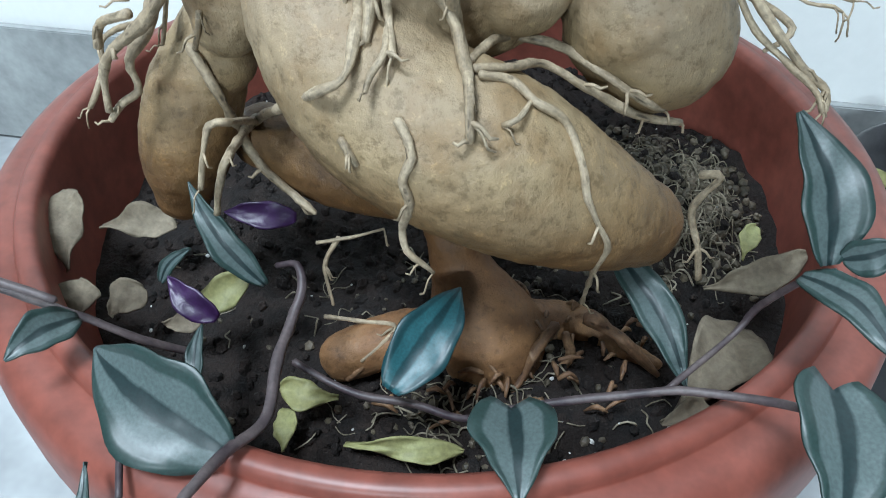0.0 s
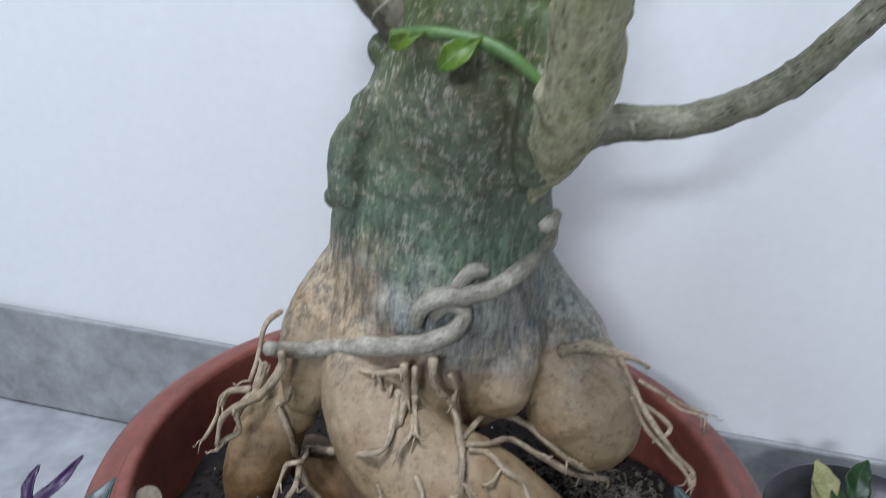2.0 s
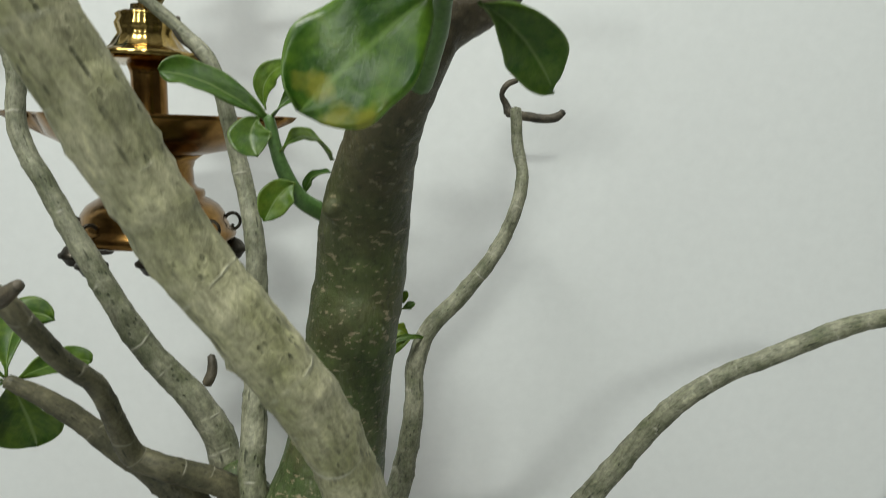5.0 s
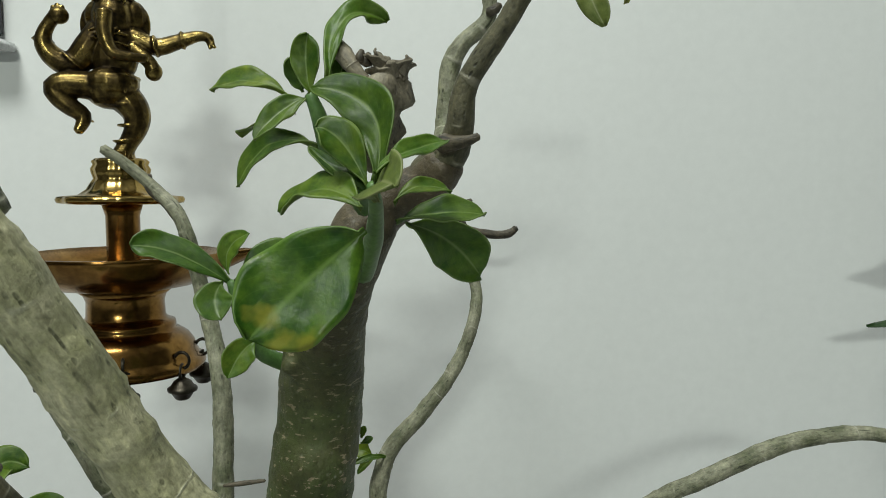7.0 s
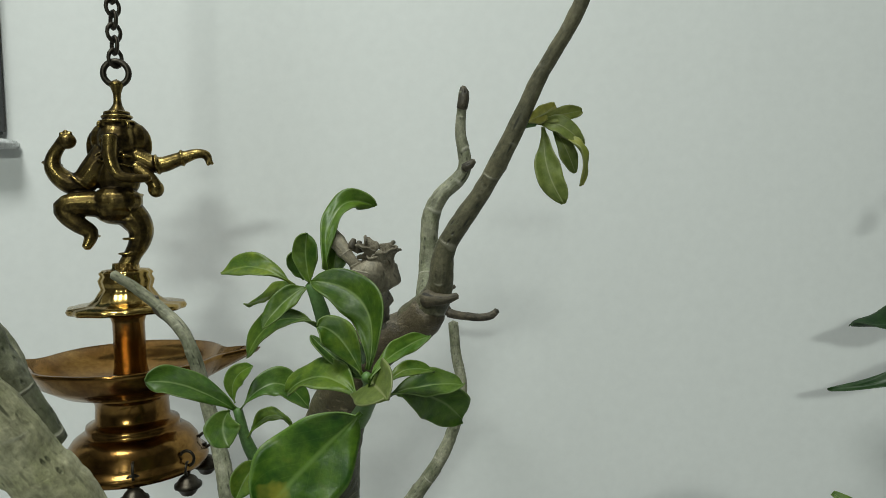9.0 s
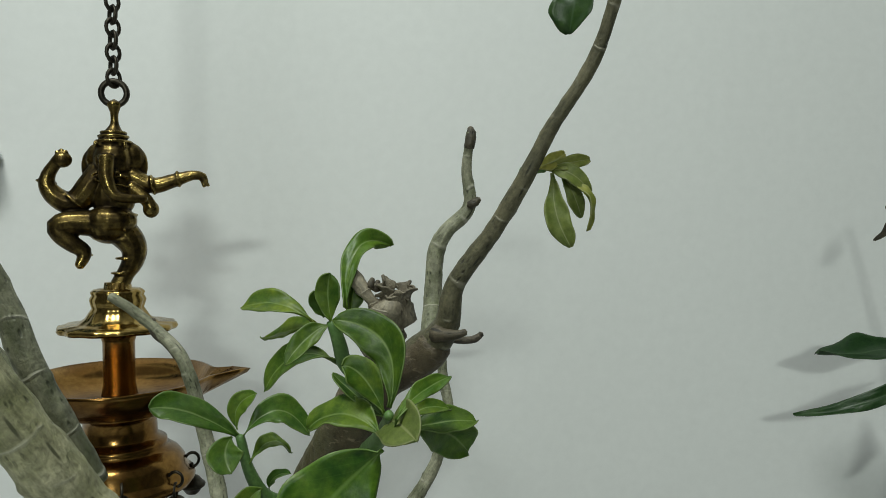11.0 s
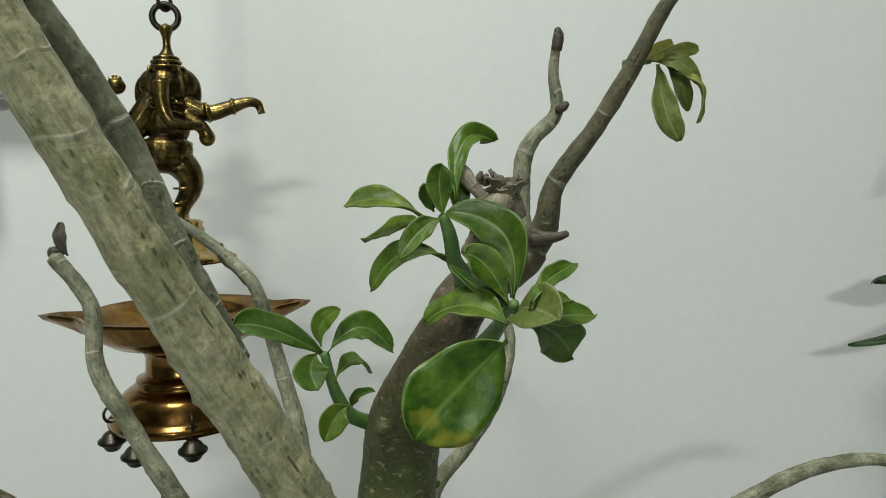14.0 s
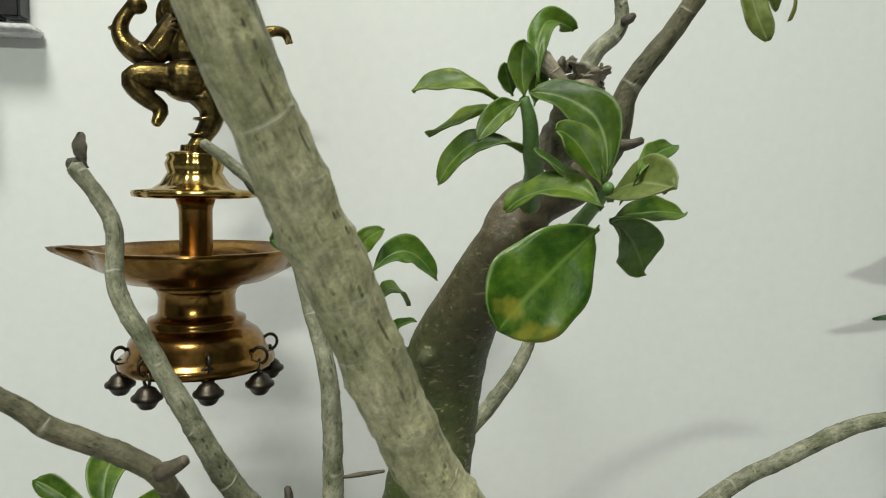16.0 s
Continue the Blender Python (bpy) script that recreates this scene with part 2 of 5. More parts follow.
def leaf_material(name, c1, c2, vein, rough=0.38, blotch=None):
    """Leaf skin: two greens by noise, pale midrib along u = 0.5 and faint side veins; light comes through a little."""
    m, nt, b = mat(name, rough)
    n1 = noise_node(nt, 110, 3, 0.6)
    base = ramp(nt, n1.outputs[0], [(0.35, c1), (0.65, c2)])
    uv = nt.nodes.new("ShaderNodeUVMap")
    sep = nt.nodes.new("ShaderNodeSeparateXYZ")
    nt.links.new(uv.outputs[0], sep.inputs[0])
    off = node(nt, "ShaderNodeMath")
    off.operation = "SUBTRACT"
    off.inputs[1].default_value = 0.5
    nt.links.new(sep.outputs[0], off.inputs[0])
    ab = node(nt, "ShaderNodeMath")
    ab.operation = "ABSOLUTE"
    nt.links.new(off.outputs[0], ab.inputs[0])
    rib = ramp(nt, ab.outputs[0], [(0.008, (0.6, 0.6, 0.6)), (0.04, (0, 0, 0))])
    side = node(nt, "ShaderNodeMath")
    side.operation = "SUBTRACT"
    nt.links.new(sep.outputs[1], side.inputs[0])
    nt.links.new(ab.outputs[0], side.inputs[1])
    wave = node(nt, "ShaderNodeMath")
    wave.operation = "MULTIPLY"
    wave.inputs[1].default_value = 44.0
    nt.links.new(side.outputs[0], wave.inputs[0])
    sn = node(nt, "ShaderNodeMath")
    sn.operation = "SINE"
    nt.links.new(wave.outputs[0], sn.inputs[0])
    sv = ramp(nt, sn.outputs[0], [(0.95, (0, 0, 0)), (1.0, (0.10, 0.10, 0.10))])
    mott = noise_node(nt, 330, 4, 0.7)
    mr = ramp(nt, mott.outputs[0], [(0.3, (0.72, 0.74, 0.7)), (0.7, (1.2, 1.18, 1.1))])
    col = mixc(nt, 1.0, base.outputs[0], mr.outputs[0], "MULTIPLY")
    info = nt.nodes.new("ShaderNodeObjectInfo")
    vary = ramp(nt, info.outputs["Random"], [(0.0, (0.6, 0.7, 0.6)), (0.45, (0.9, 0.92, 0.9)), (0.8, (1.2, 1.12, 1.0)), (1.0, (1.7, 1.35, 1.1))])
    col = mixc(nt, 1.0, col, vary.outputs[0], "MULTIPLY")
    col = mixc(nt, sv.outputs[0], col, vein)
    col = mixc(nt, rib.outputs[0], col, vein)
    margin = ramp(nt, ab.outputs[0], [(0.465, (0, 0, 0)), (0.49, (0.5, 0.5, 0.5))])
    col = mixc(nt, margin.outputs[0], col, vein)
    if blotch:
        bl = noise_node(nt, 75, 3, 0.5)
        lower = ramp(nt, sep.outputs[1], [(0.52, (0, 0, 0)), (0.72, (1, 1, 1))])
        bm_ = ramp(nt, bl.outputs[0], [(0.49, (0, 0, 0)), (0.60, (0.75, 0.75, 0.75))])
        col = mixc(nt, mixc(nt, 1.0, lower.outputs[0], bm_.outputs[0], "MULTIPLY"), col, blotch)
    nt.links.new(col, b.inputs["Base Color"])
    k = bump(nt, b, n1.outputs[0], 0.25, 0.001)
    bump(nt, b, mott.outputs[0], 0.2, 0.0006, k)
    tr = nt.nodes.new("ShaderNodeBsdfTranslucent")
    nt.links.new(col, tr.inputs[0])
    mx = nt.nodes.new("ShaderNodeMixShader")
    mx.inputs[0].default_value = 0.36
    out = nt.nodes["Material Output"]
    nt.links.new(b.outputs[0], mx.inputs[1])
    nt.links.new(tr.outputs[0], mx.inputs[2])
    nt.links.new(mx.outputs[0], out.inputs[0])
    return m


def striped_leaf_material(name, dark, pale, edge):
    """Silver stripes either side of a dark middle, dark margin."""
    m, nt, b = mat(name, 0.42)
    uv = nt.nodes.new("ShaderNodeUVMap")
    sep = nt.nodes.new("ShaderNodeSeparateXYZ")
    nt.links.new(uv.outputs[0], sep.inputs[0])
    n1 = noise_node(nt, 140, 3, 0.6)
    add = node(nt, "ShaderNodeMath")
    add.operation = "MULTIPLY_ADD"
    add.inputs[1].default_value = 0.07
    nt.links.new(n1.outputs[0], add.inputs[0])
    nt.links.new(sep.outputs[0], add.inputs[2])
    r = ramp(nt, add.outputs[0], [(0.06, edge), (0.17, edge), (0.21, pale), (0.40, pale), (0.44, dark), (0.58, dark), (0.62, pale), (0.84, pale), (0.88, edge)])
    fine = noise_node(nt, 900, 2, 0.5)
    fr = ramp(nt, fine.outputs[0], [(0.3, (0.8, 0.8, 0.8)), (0.7, (1.15, 1.15, 1.15))])
    nt.links.new(mixc(nt, 1.0, r.outputs[0], fr.outputs[0], "MULTIPLY"), b.inputs["Base Color"])
    bump(nt, b, n1.outputs[0], 0.2, 0.0006)
    return m


def patina_brass():
    """Cast brass, rubbed bright on the raised parts and dark brown in the hollows."""
    m, nt, b = mat("tarnished_brass", 0.3, 1.0)
    geo = nt.nodes.new("ShaderNodeNewGeometry")
    n1 = noise_node(nt, 85, 5, 0.65)
    add = node(nt, "ShaderNodeMath")
    add.operation = "MULTIPLY_ADD"
    add.inputs[1].default_value = 0.22
    nt.links.new(n1.outputs[0], add.inputs[0])
    nt.links.new(geo.outputs["Pointiness"], add.inputs[2])
    col = ramp(nt, add.outputs[0], [(0.58, (0.025, 0.018, 0.010)), (0.612, (0.085, 0.06, 0.023)), (0.652, (0.25, 0.18, 0.058)), (0.73, (0.50, 0.36, 0.125))])
    nt.links.new(col.outputs[0], b.inputs["Base Color"])
    rg = ramp(nt, add.outputs[0], [(0.56, (0.55, 0.55, 0.55)), (0.65, (0.25, 0.25, 0.25))])
    nt.links.new(rg.outputs[0], b.inputs["Roughness"])
    bump(nt, b, noise_node(nt, 260, 4, 0.6).outputs[0], 0.35, 0.0008)
    return m


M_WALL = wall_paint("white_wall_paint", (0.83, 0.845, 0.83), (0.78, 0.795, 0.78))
# unseen back and side walls kept dark, ceiling greyed, to cut fill light
M_BACK = wall_paint("unseen_wall_dark_paint", (0.15, 0.15, 0.14), (0.12, 0.12, 0.115))
M_CEIL = wall_paint("ceiling_paint", (0.5, 0.5, 0.5), (0.46, 0.46, 0.46))
M_FLOOR = simple("marble_floor", (0.31, 0.325, 0.335), (0.43, 0.445, 0.45), 3.0, 0.2, 0, 0.04, 0.001)
M_SKIRT = simple("grey_skirting_tile", (0.285, 0.30, 0.30), (0.325, 0.34, 0.335), 6.0, 0.2, 0, 0.05, 0.001)
M_GROUT = simple("grey_joint", (0.2, 0.2, 0.2), (0.28, 0.28, 0.28), 30, 0.9)
M_POT = simple("terracotta_plastic", (0.165, 0.046, 0.031), (0.215, 0.068, 0.048), 14, 0.42, 0, 0.12, 0.0008)
M_SOIL = simple("dark_soil", (0.004, 0.0028, 0.0024), (0.021, 0.013, 0.0095), 60, 0.95, 0, 1.0, 0.006, fine=420)
M_GRIT = simple("perlite", (0.6, 0.6, 0.58), (0.75, 0.75, 0.72), 300, 0.8)
M_TRUNK = trunk_material()
M_PALE = branch_material("pale_branch_bark", (0.115, 0.125, 0.07), (0.30, 0.295, 0.215), (0.48, 0.46, 0.37))
M_THICK = branch_material("thick_pale_bark", (0.27, 0.27, 0.14), (0.50, 0.475, 0.315), (0.64, 0.62, 0.49), 0.016, 0.5, 0.9)
M_DARK = branch_material("brown_branch_bark", (0.055, 0.053, 0.028), (0.14, 0.128, 0.076), (0.32, 0.30, 0.22))
M_ROOT = branch_material("tan_root_skin", (0.24, 0.185, 0.12), (0.43, 0.35, 0.25), (0.50, 0.42, 0.31), 0.02, 0.3, 0.5)
M_FEED = branch_material("red_brown_root_skin", (0.10, 0.05, 0.026), (0.27, 0.16, 0.085), (0.36, 0.25, 0.15))
M_CORD = branch_material("grey_root_skin", (0.22, 0.205, 0.16), (0.38, 0.355, 0.29), (0.48, 0.46, 0.38), 0.02, 0.3, 0.4)
M_HUSK = branch_material("grey_tan_husk", (0.13, 0.11, 0.075), (0.30, 0.265, 0.20), (0.42, 0.38, 0.3), 0.006, 0.5, 1.5)
M_DRY = branch_material("dry_brown_husk", (0.03, 0.026, 0.018), (0.115, 0.095, 0.064), (0.28, 0.23, 0.17))
M_LEAF = leaf_material("green_leaf", (0.05, 0.12, 0.010), (0.15, 0.24, 0.024), (0.28, 0.38, 0.12), 0.46)
M_LEAFY = leaf_material("young_green_leaf", (0.07, 0.165, 0.016), (0.14, 0.24, 0.032), (0.3, 0.4, 0.14), 0.42)
M_LEAFO = leaf_material("olive_yellow_leaf", (0.19, 0.24, 0.055), (0.29, 0.33, 0.095), (0.4, 0.42, 0.2), 0.5)
M_LEAFB = leaf_material("yellowing_green_leaf", (0.055, 0.15, 0.014), (0.19, 0.32, 0.035), (0.24, 0.38, 0.09), 0.36, (0.36, 0.35, 0.045))
M_LEAFD = leaf_material("dark_green_leaf", (0.02, 0.06, 0.018), (0.035, 0.085, 0.025), (0.08, 0.14, 0.06))
M_STEM = simple("green_stem", (0.07, 0.15, 0.035), (0.12, 0.22, 0.06), 80, 0.5)
M_ZEB = striped_leaf_material("silver_striped_leaf", (0.012, 0.024, 0.025), (0.075, 0.10, 0.098), (0.022, 0.042, 0.038))
M_ZEBT = striped_leaf_material("teal_striped_leaf", (0.010, 0.036, 0.042), (0.024, 0.085, 0.098), (0.013, 0.045, 0.052))
M_PURP = simple("purple_leaf_underside", (0.018, 0.008, 0.032), (0.042, 0.014, 0.07), 90, 0.4)
M_VINE = simple("purple_brown_stem", (0.03, 0.02, 0.026), (0.12, 0.095, 0.092), 70, 0.5)
M_DEAD = simple("dry_tan_leaf", (0.085, 0.065, 0.04), (0.22, 0.185, 0.13), 50, 0.8, 0, 0.6, 0.002)
M_DEADY = simple("yellow_green_fallen_leaf", (0.2, 0.19, 0.07), (0.32, 0.32, 0.14), 60, 0.6, 0, 0.3, 0.001)
M_BRASS = simple("polished_brass", (0.30, 0.20, 0.06), (0.48, 0.34, 0.115), 60, 0.2, 1.0, 0.15, 0.0006)
M_BRASSD = patina_brass()
M_COPPER = simple("reddish_brass", (0.17, 0.085, 0.024), (0.31, 0.175, 0.052), 45, 0.2, 1.0, 0.12, 0.0006)
M_IRON = simple("dark_bell_metal", (0.03, 0.026, 0.02), (0.075, 0.065, 0.05), 120, 0.4, 0.9, 0.4, 0.0006)
M_BLACK = simple("black_plastic", (0.012, 0.012, 0.014), (0.03, 0.03, 0.034), 40, 0.35)
M_WHITEP = simple("white_plastic", (0.66, 0.67, 0.68), (0.74, 0.75, 0.75), 30, 0.4, 0, 0.05, 0.0004)
M_TEAL = simple("dark_teal_glass", (0.01, 0.035, 0.045), (0.03, 0.07, 0.08), 20, 0.12)


# ---- mesh helpers ----
def link(name, bm, material, parent=None, label="", smooth=True):
    me = bpy.data.meshes.new(name)
    bm.normal_update()
    bm.to_mesh(me)
    bm.free()
    me.materials.append(material)
    if smooth:
        me.polygons.foreach_set("use_smooth", [True] * len(me.polygons))
    ob = new(name, me)
    if parent is not None:
        ob.parent = parent
    if label:
        ob["label"] = label
    return ob


def part(name, bm, material, parent, label="", smooth=True):
    return link(name, bm, material, parent, label, smooth)


def thing(name, place, label, category, group=""):
    ob = new(name)
    ob.location = place
    ob.empty_display_size = 0.02
    return tagged(ob, label, category, group)


def spline(points, step):
    """Catmull-Rom through rows of x, y, z, r, in steps of about that length."""
    p = np.array(points, float)
    p = np.vstack([2 * p[0] - p[1], p, 2 * p[-1] - p[-2]])
    rows = []
    for i in range(1, len(p) - 2):
        n = max(1, int(np.linalg.norm(p[i + 1, :3] - p[i, :3]) / step))
        for k in range(n):
            t = k / n
            rows.append(0.5 * (2 * p[i] + (p[i + 1] - p[i - 1]) * t + (2 * p[i - 1] - 5 * p[i] + 4 * p[i + 1] - p[i + 2]) * t * t
                               + (3 * p[i] - p[i - 1] - 3 * p[i + 1] + p[i + 2]) * t ** 3))
    rows.append(p[-2])
    return np.array(rows)


def tube(bm, points, seg=12, step=0.003, rough=0.0, rings=0.0, ring_step=0.011, off=(0, 0, 0), seed=0.0):
    """A closed, slightly uneven tube along the points; rings: swollen leaf scars at about that spacing."""
    rows = spline(points, step)
    c, r = rows[:, :3] - np.array(off), np.maximum(rows[:, 3], 0.0003)
    tan = np.gradient(c, axis=0)
    tan /= np.linalg.norm(tan, axis=1)[:, None] + 1e-9
    side = np.cross(tan[0], (0.3, 0.2, 0.9) if abs(tan[0][2]) < 0.9 else (1, 0, 0))
    loops, run = [], 0.0
    for i in range(len(c)):
        side = side - tan[i] * (side @ tan[i])
        side /= np.linalg.norm(side)
        up = np.cross(tan[i], side)
        if i:
            run += np.linalg.norm(c[i] - c[i - 1])
        loop = []
        for k in range(seg):
            a = 2 * math.pi * k / seg
            d = side * math.cos(a) + up * math.sin(a)
            q = c[i] + d * r[i]
            s = 1.0
            if rough:
                s += rough * noise.noise(Vector((q + seed) * 95)) + 0.5 * rough * noise.noise(Vector((q + seed) * 260))
            if rings:
                ph = (run / ring_step + 0.35 * math.sin(a * 1.0 + run * 300 + seed)) % 1.0
                s += rings * math.exp(-((ph - 0.5) / 0.09) ** 2) * (0.5 + 0.5 * math.sin(a + run * 420))
            loop.append(bm.verts.new(c[i] + d * r[i] * s))
        loops.append(loop)
    uvl = bm.loops.layers.uv.verify()
    mean = float(r.mean())
    along = np.r_[0, np.cumsum(np.linalg.norm(np.diff(c, axis=0), axis=1))]
    for i in range(len(loops) - 1):
        a, b = loops[i], loops[i + 1]
        for k in range(seg):
            f = bm.faces.new((a[k], a[(k + 1) % seg], b[(k + 1) % seg], b[k]))
            for lp, (du, dv) in zip(f.loops, ((0, 0), (1, 0), (1, 1), (0, 1))):
                lp[uvl].uv = (seed * 0.37 + 2 * math.pi * mean * (k + du) / seg, seed * 0.11 + along[i + dv])
    for loop, i, sgn in ((loops[0], 0, -1), (loops[-1], -1, 1)):
        tip = bm.verts.new(c[i] + tan[i] * sgn * r[i] * 0.55)
        for k in range(seg):
            f = (loop[(k + 1) % seg], loop[k], tip) if sgn < 0 else (loop[k], loop[(k + 1) % seg], tip)
            bm.faces.new(f)
    return bm


def lathe(bm, profile, seg=48, centre=(0, 0, 0), lobes=0, depth=0.0):
    """Turned body about z from rows of radius, height."""
    loops = []
    for r, z in profile:
        loops.append([bm.verts.new((centre[0] + r * math.cos(2 * math.pi * k / seg) * (1 + depth * math.cos(lobes * 2 * math.pi * k / seg)),
                                    centre[1] + r * math.sin(2 * math.pi * k / seg) * (1 + depth * math.cos(lobes * 2 * math.pi * k / seg)), centre[2] + z)) for k in range(seg)])
    for a, b in zip(loops, loops[1:]):
        for k in range(seg):
            bm.faces.new((a[k], a[(k + 1) % seg], b[(k + 1) % seg], b[k]))
    return bm


def ball(bm, centre, radii, seg=16, turn=None):
    m = Matrix.Translation(centre) @ (turn or Matrix()) @ Matrix.Diagonal((*radii, 1))
    bmesh.ops.create_uvsphere(bm, u_segments=seg, v_segments=max(6, seg * 2 // 3), radius=1, matrix=m)
    return bm


def box(bm, lo, hi, bevel=0.0):
    m = Matrix.Translation([(a + b) / 2 for a, b in zip(lo, hi)]) @ Matrix.Diagonal((*[b - a for a, b in zip(lo, hi)], 1))
    made = bmesh.ops.create_cube(bm, size=1, matrix=m)
    if bevel:
        edges = list({e for v in made["verts"] for e in v.link_edges})
        bmesh.ops.bevel(bm, geom=edges, offset=bevel, segments=2, affect="EDGES")
    return bm


def torus(bm, centre, ring, r, turn=None, seg=16, sub=8, stretch=1.0):
    turn = turn or Matrix()
    loops = []
    for i in range(seg):
        a = 2 * math.pi * i / seg
        loops.append([])
        for k in range(sub):
            b = 2 * math.pi * k / sub
            v = Vector(((ring + r * math.cos(b)) * math.cos(a), r * math.sin(b), (ring + r * math.cos(b)) * math.sin(a) * stretch))
            loops[-1].append(bm.verts.new(Vector(centre) + turn.to_3x3() @ v))
    for i in range(seg):
        p, q = loops[i], loops[(i + 1) % seg]
        for k in range(sub):
            bm.faces.new((p[k], p[(k + 1) % sub], q[(k + 1) % sub], q[k]))
    return bm


def leaf(base, tip, width, facing, shape="obovate", bend=0.12, fold=0.22, wave=0.03, thick=0.0005, seed=0.0, off=(0, 0, 0), twist=0.0, fat=1.0):
    """A leaf blade from base to tip whose upper face looks towards facing. bend: arch of the middle; fold: V across the midrib."""
    a, b = Vector(base), Vector(tip)
    axis = b - a
    ln = axis.length
    y = axis.normalized()
    n = Vector(facing) - y * Vector(facing).dot(y)
    n = n.normalized() if n.length > 1e-6 else y.orthogonal().normalized()
    x = y.cross(n)
    bm = bmesh.new()
    uv = bm.loops.layers.uv.new("UVMap")
    nu, nv = 11, 21
    grid = []
    lean, curl = 0.10 * math.sin(seed * 3.7), 0.10 * math.sin(seed * 5.1 + 1)
    peak = 0.60 + 0.05 * math.sin(seed * 2.9)
    for j in range(nv):
        v = j / (nv - 1)
        if shape == "obovate":
            w = (0.14 + 0.86 * (0.5 - 0.5 * math.cos(math.pi * (v / peak)))) if v < peak else max(0.0, 1 - ((v - peak) / (1.015 - peak)) ** 2.0) ** 0.62
            w = max(0.05, w) if v < 0.985 else 0.2
        elif shape == "heart":
            w = (1 - (1 - min(1.0, (v + 0.03) / 0.3)) ** 2) ** 0.5 if v < 0.27 else (1 - ((v - 0.27) / 0.74) ** 1.25)
            w = max(w, 0.02)
        else:
            w = max(0.03, math.sin(math.pi * (0.04 + 0.95 * v) ** 0.8) ** 0.85)
        row = []
        tw = twist * v
        sway = lean * ln * math.sin(math.pi * v)
        for i in range(nu):
            u = i / (nu - 1)
            s = (u - 0.5) * 2
            h = fold * abs(s) ** 1.5 * w * width * 0.5 + bend * ln * (math.sin(math.pi * v) - 0.5 * v ** 3) - curl * ln * max(0, v - 0.6) ** 2 * 4
            h += wave * ln * math.sin(v * 8 + seed * 5 + s * 1.8) * s * s + 0.35 * wave * ln * math.sin(v * 21 + seed * 3 + s * 4) * abs(s)
            h += 0.012 * ln * noise.noise(Vector((v * 6 + seed, s * 2.2, seed)))
            edge = 1 + 0.05 * math.sin(v * 17 + seed * 4 + (2 if s > 0 else 0))
            xs, zs = sway + s * w * width * 0.5 * edge, h
            back = 0.16 * ln * (abs(s) - s * s * 0.35) * max(0.0, 1 - v * 2.2) ** 2 if shape == "heart" else 0.0
            p = a + y * (ln * v - back) + x * (xs * math.cos(tw) - zs * math.sin(tw)) + n * (xs * math.sin(tw) + zs * math.cos(tw))
            row.append((bm.verts.new(p - Vector(off)), u, v))
        grid.append(row)
    top = []
    for j in range(nv - 1):
        for i in range(nu - 1):
            q = (grid[j][i], grid[j][i + 1], grid[j + 1][i + 1], grid[j + 1][i])
            f = bm.faces.new([c[0] for c in q])
            for lp, c in zip(f.loops, q):
                lp[uv].uv = (c[1], c[2])
            top.append(f)
    bm.normal_update()
    bmesh.ops.solidify(bm, geom=top, thickness=thick * fat)
    return bm


def arched_leaf(p0, p1, p2, width, facing, seed=0.0, off=(0, 0, 0), fold=0.3, thick=0.0005, full=0.95):
    """An obovate leaf whose midrib runs from p0 through p1 to p2, with a short stalk, a blunt pointed end and a soft fold along the midrib."""
    p0, p1, p2 = (Vector(p) for p in (p0, p1, p2))
    ctrl = p1 * 2 - (p0 + p2) * 0.5
    ln = (p1 - p0).length + (p2 - p1).length
    bm = bmesh.new()
    uv = bm.loops.layers.uv.new("UVMap")
    nu, nv = 13, 25
    grid = []
    peak = 0.57 + 0.05 * math.sin(seed * 2.9)
    for j in range(nv):
        v = j / (nv - 1)
        c = p0 * (1 - v) ** 2 + ctrl * 2 * v * (1 - v) + p2 * v * v
        y = ((ctrl - p0) * (1 - v) + (p2 - ctrl) * v).normalized()
        n = Vector(facing) - y * Vector(facing).dot(y)
        n = n.normalized() if n.length > 1e-6 else y.orthogonal().normalized()
        x = y.cross(n)
        if v < peak:
            w = 0.06 + 0.94 * math.sin(0.5 * math.pi * max(0.0, v - 0.05) / (peak - 0.05)) ** full
        else:
            w = max(0.0, 1 - ((v - peak) / (1 - peak)) ** 2.3) ** 0.62
        w = max(w, 0.03)
        row = []
        for i in range(nu):
            u = i / (nu - 1)
            sd = (u - 0.5) * 2
            h = fold * (abs(sd) ** 1.4 - 0.25) * w * width * 0.5 + 0.034 * ln * math.sin(v * 7 + seed * 5 + sd * 1.6) * sd * sd
            h += 0.010 * ln * math.sin(v * 19 + seed * 3 + sd * 3) * abs(sd) ** 2 + 0.014 * ln * noise.noise(Vector((v * 5 + seed, sd * 2, seed)))
            h -= 0.010 * ln * math.exp(-(sd / 0.12) ** 2)
            rim = 1 + 0.035 * math.sin(v * 15 + seed * 4 + (2 if sd > 0 else 0))
            p = c + x * (sd * w * width * 0.5 * rim) + n * h
            row.append((bm.verts.new(p - Vector(off)), u, v))
        grid.append(row)
    top = []
    for j in range(nv - 1):
        for i in range(nu - 1):
            q = (grid[j][i], grid[j][i + 1], grid[j + 1][i + 1], grid[j + 1][i])
            f = bm.faces.new([c[0] for c in q])
            for lp, c in zip(f.loops, q):
                lp[uv].uv = (c[1], c[2])
            top.append(f)
    bm.normal_update()
    bmesh.ops.solidify(bm, geom=top, thickness=thick)
    return bm


# ---- the room ----
SLOPE, WALL_Y = -0.151, 0.525
wall_turn = Matrix.Translation((0, WALL_Y, 0)) @ Matrix.Rotation(math.atan(SLOPE), 4, "Z")


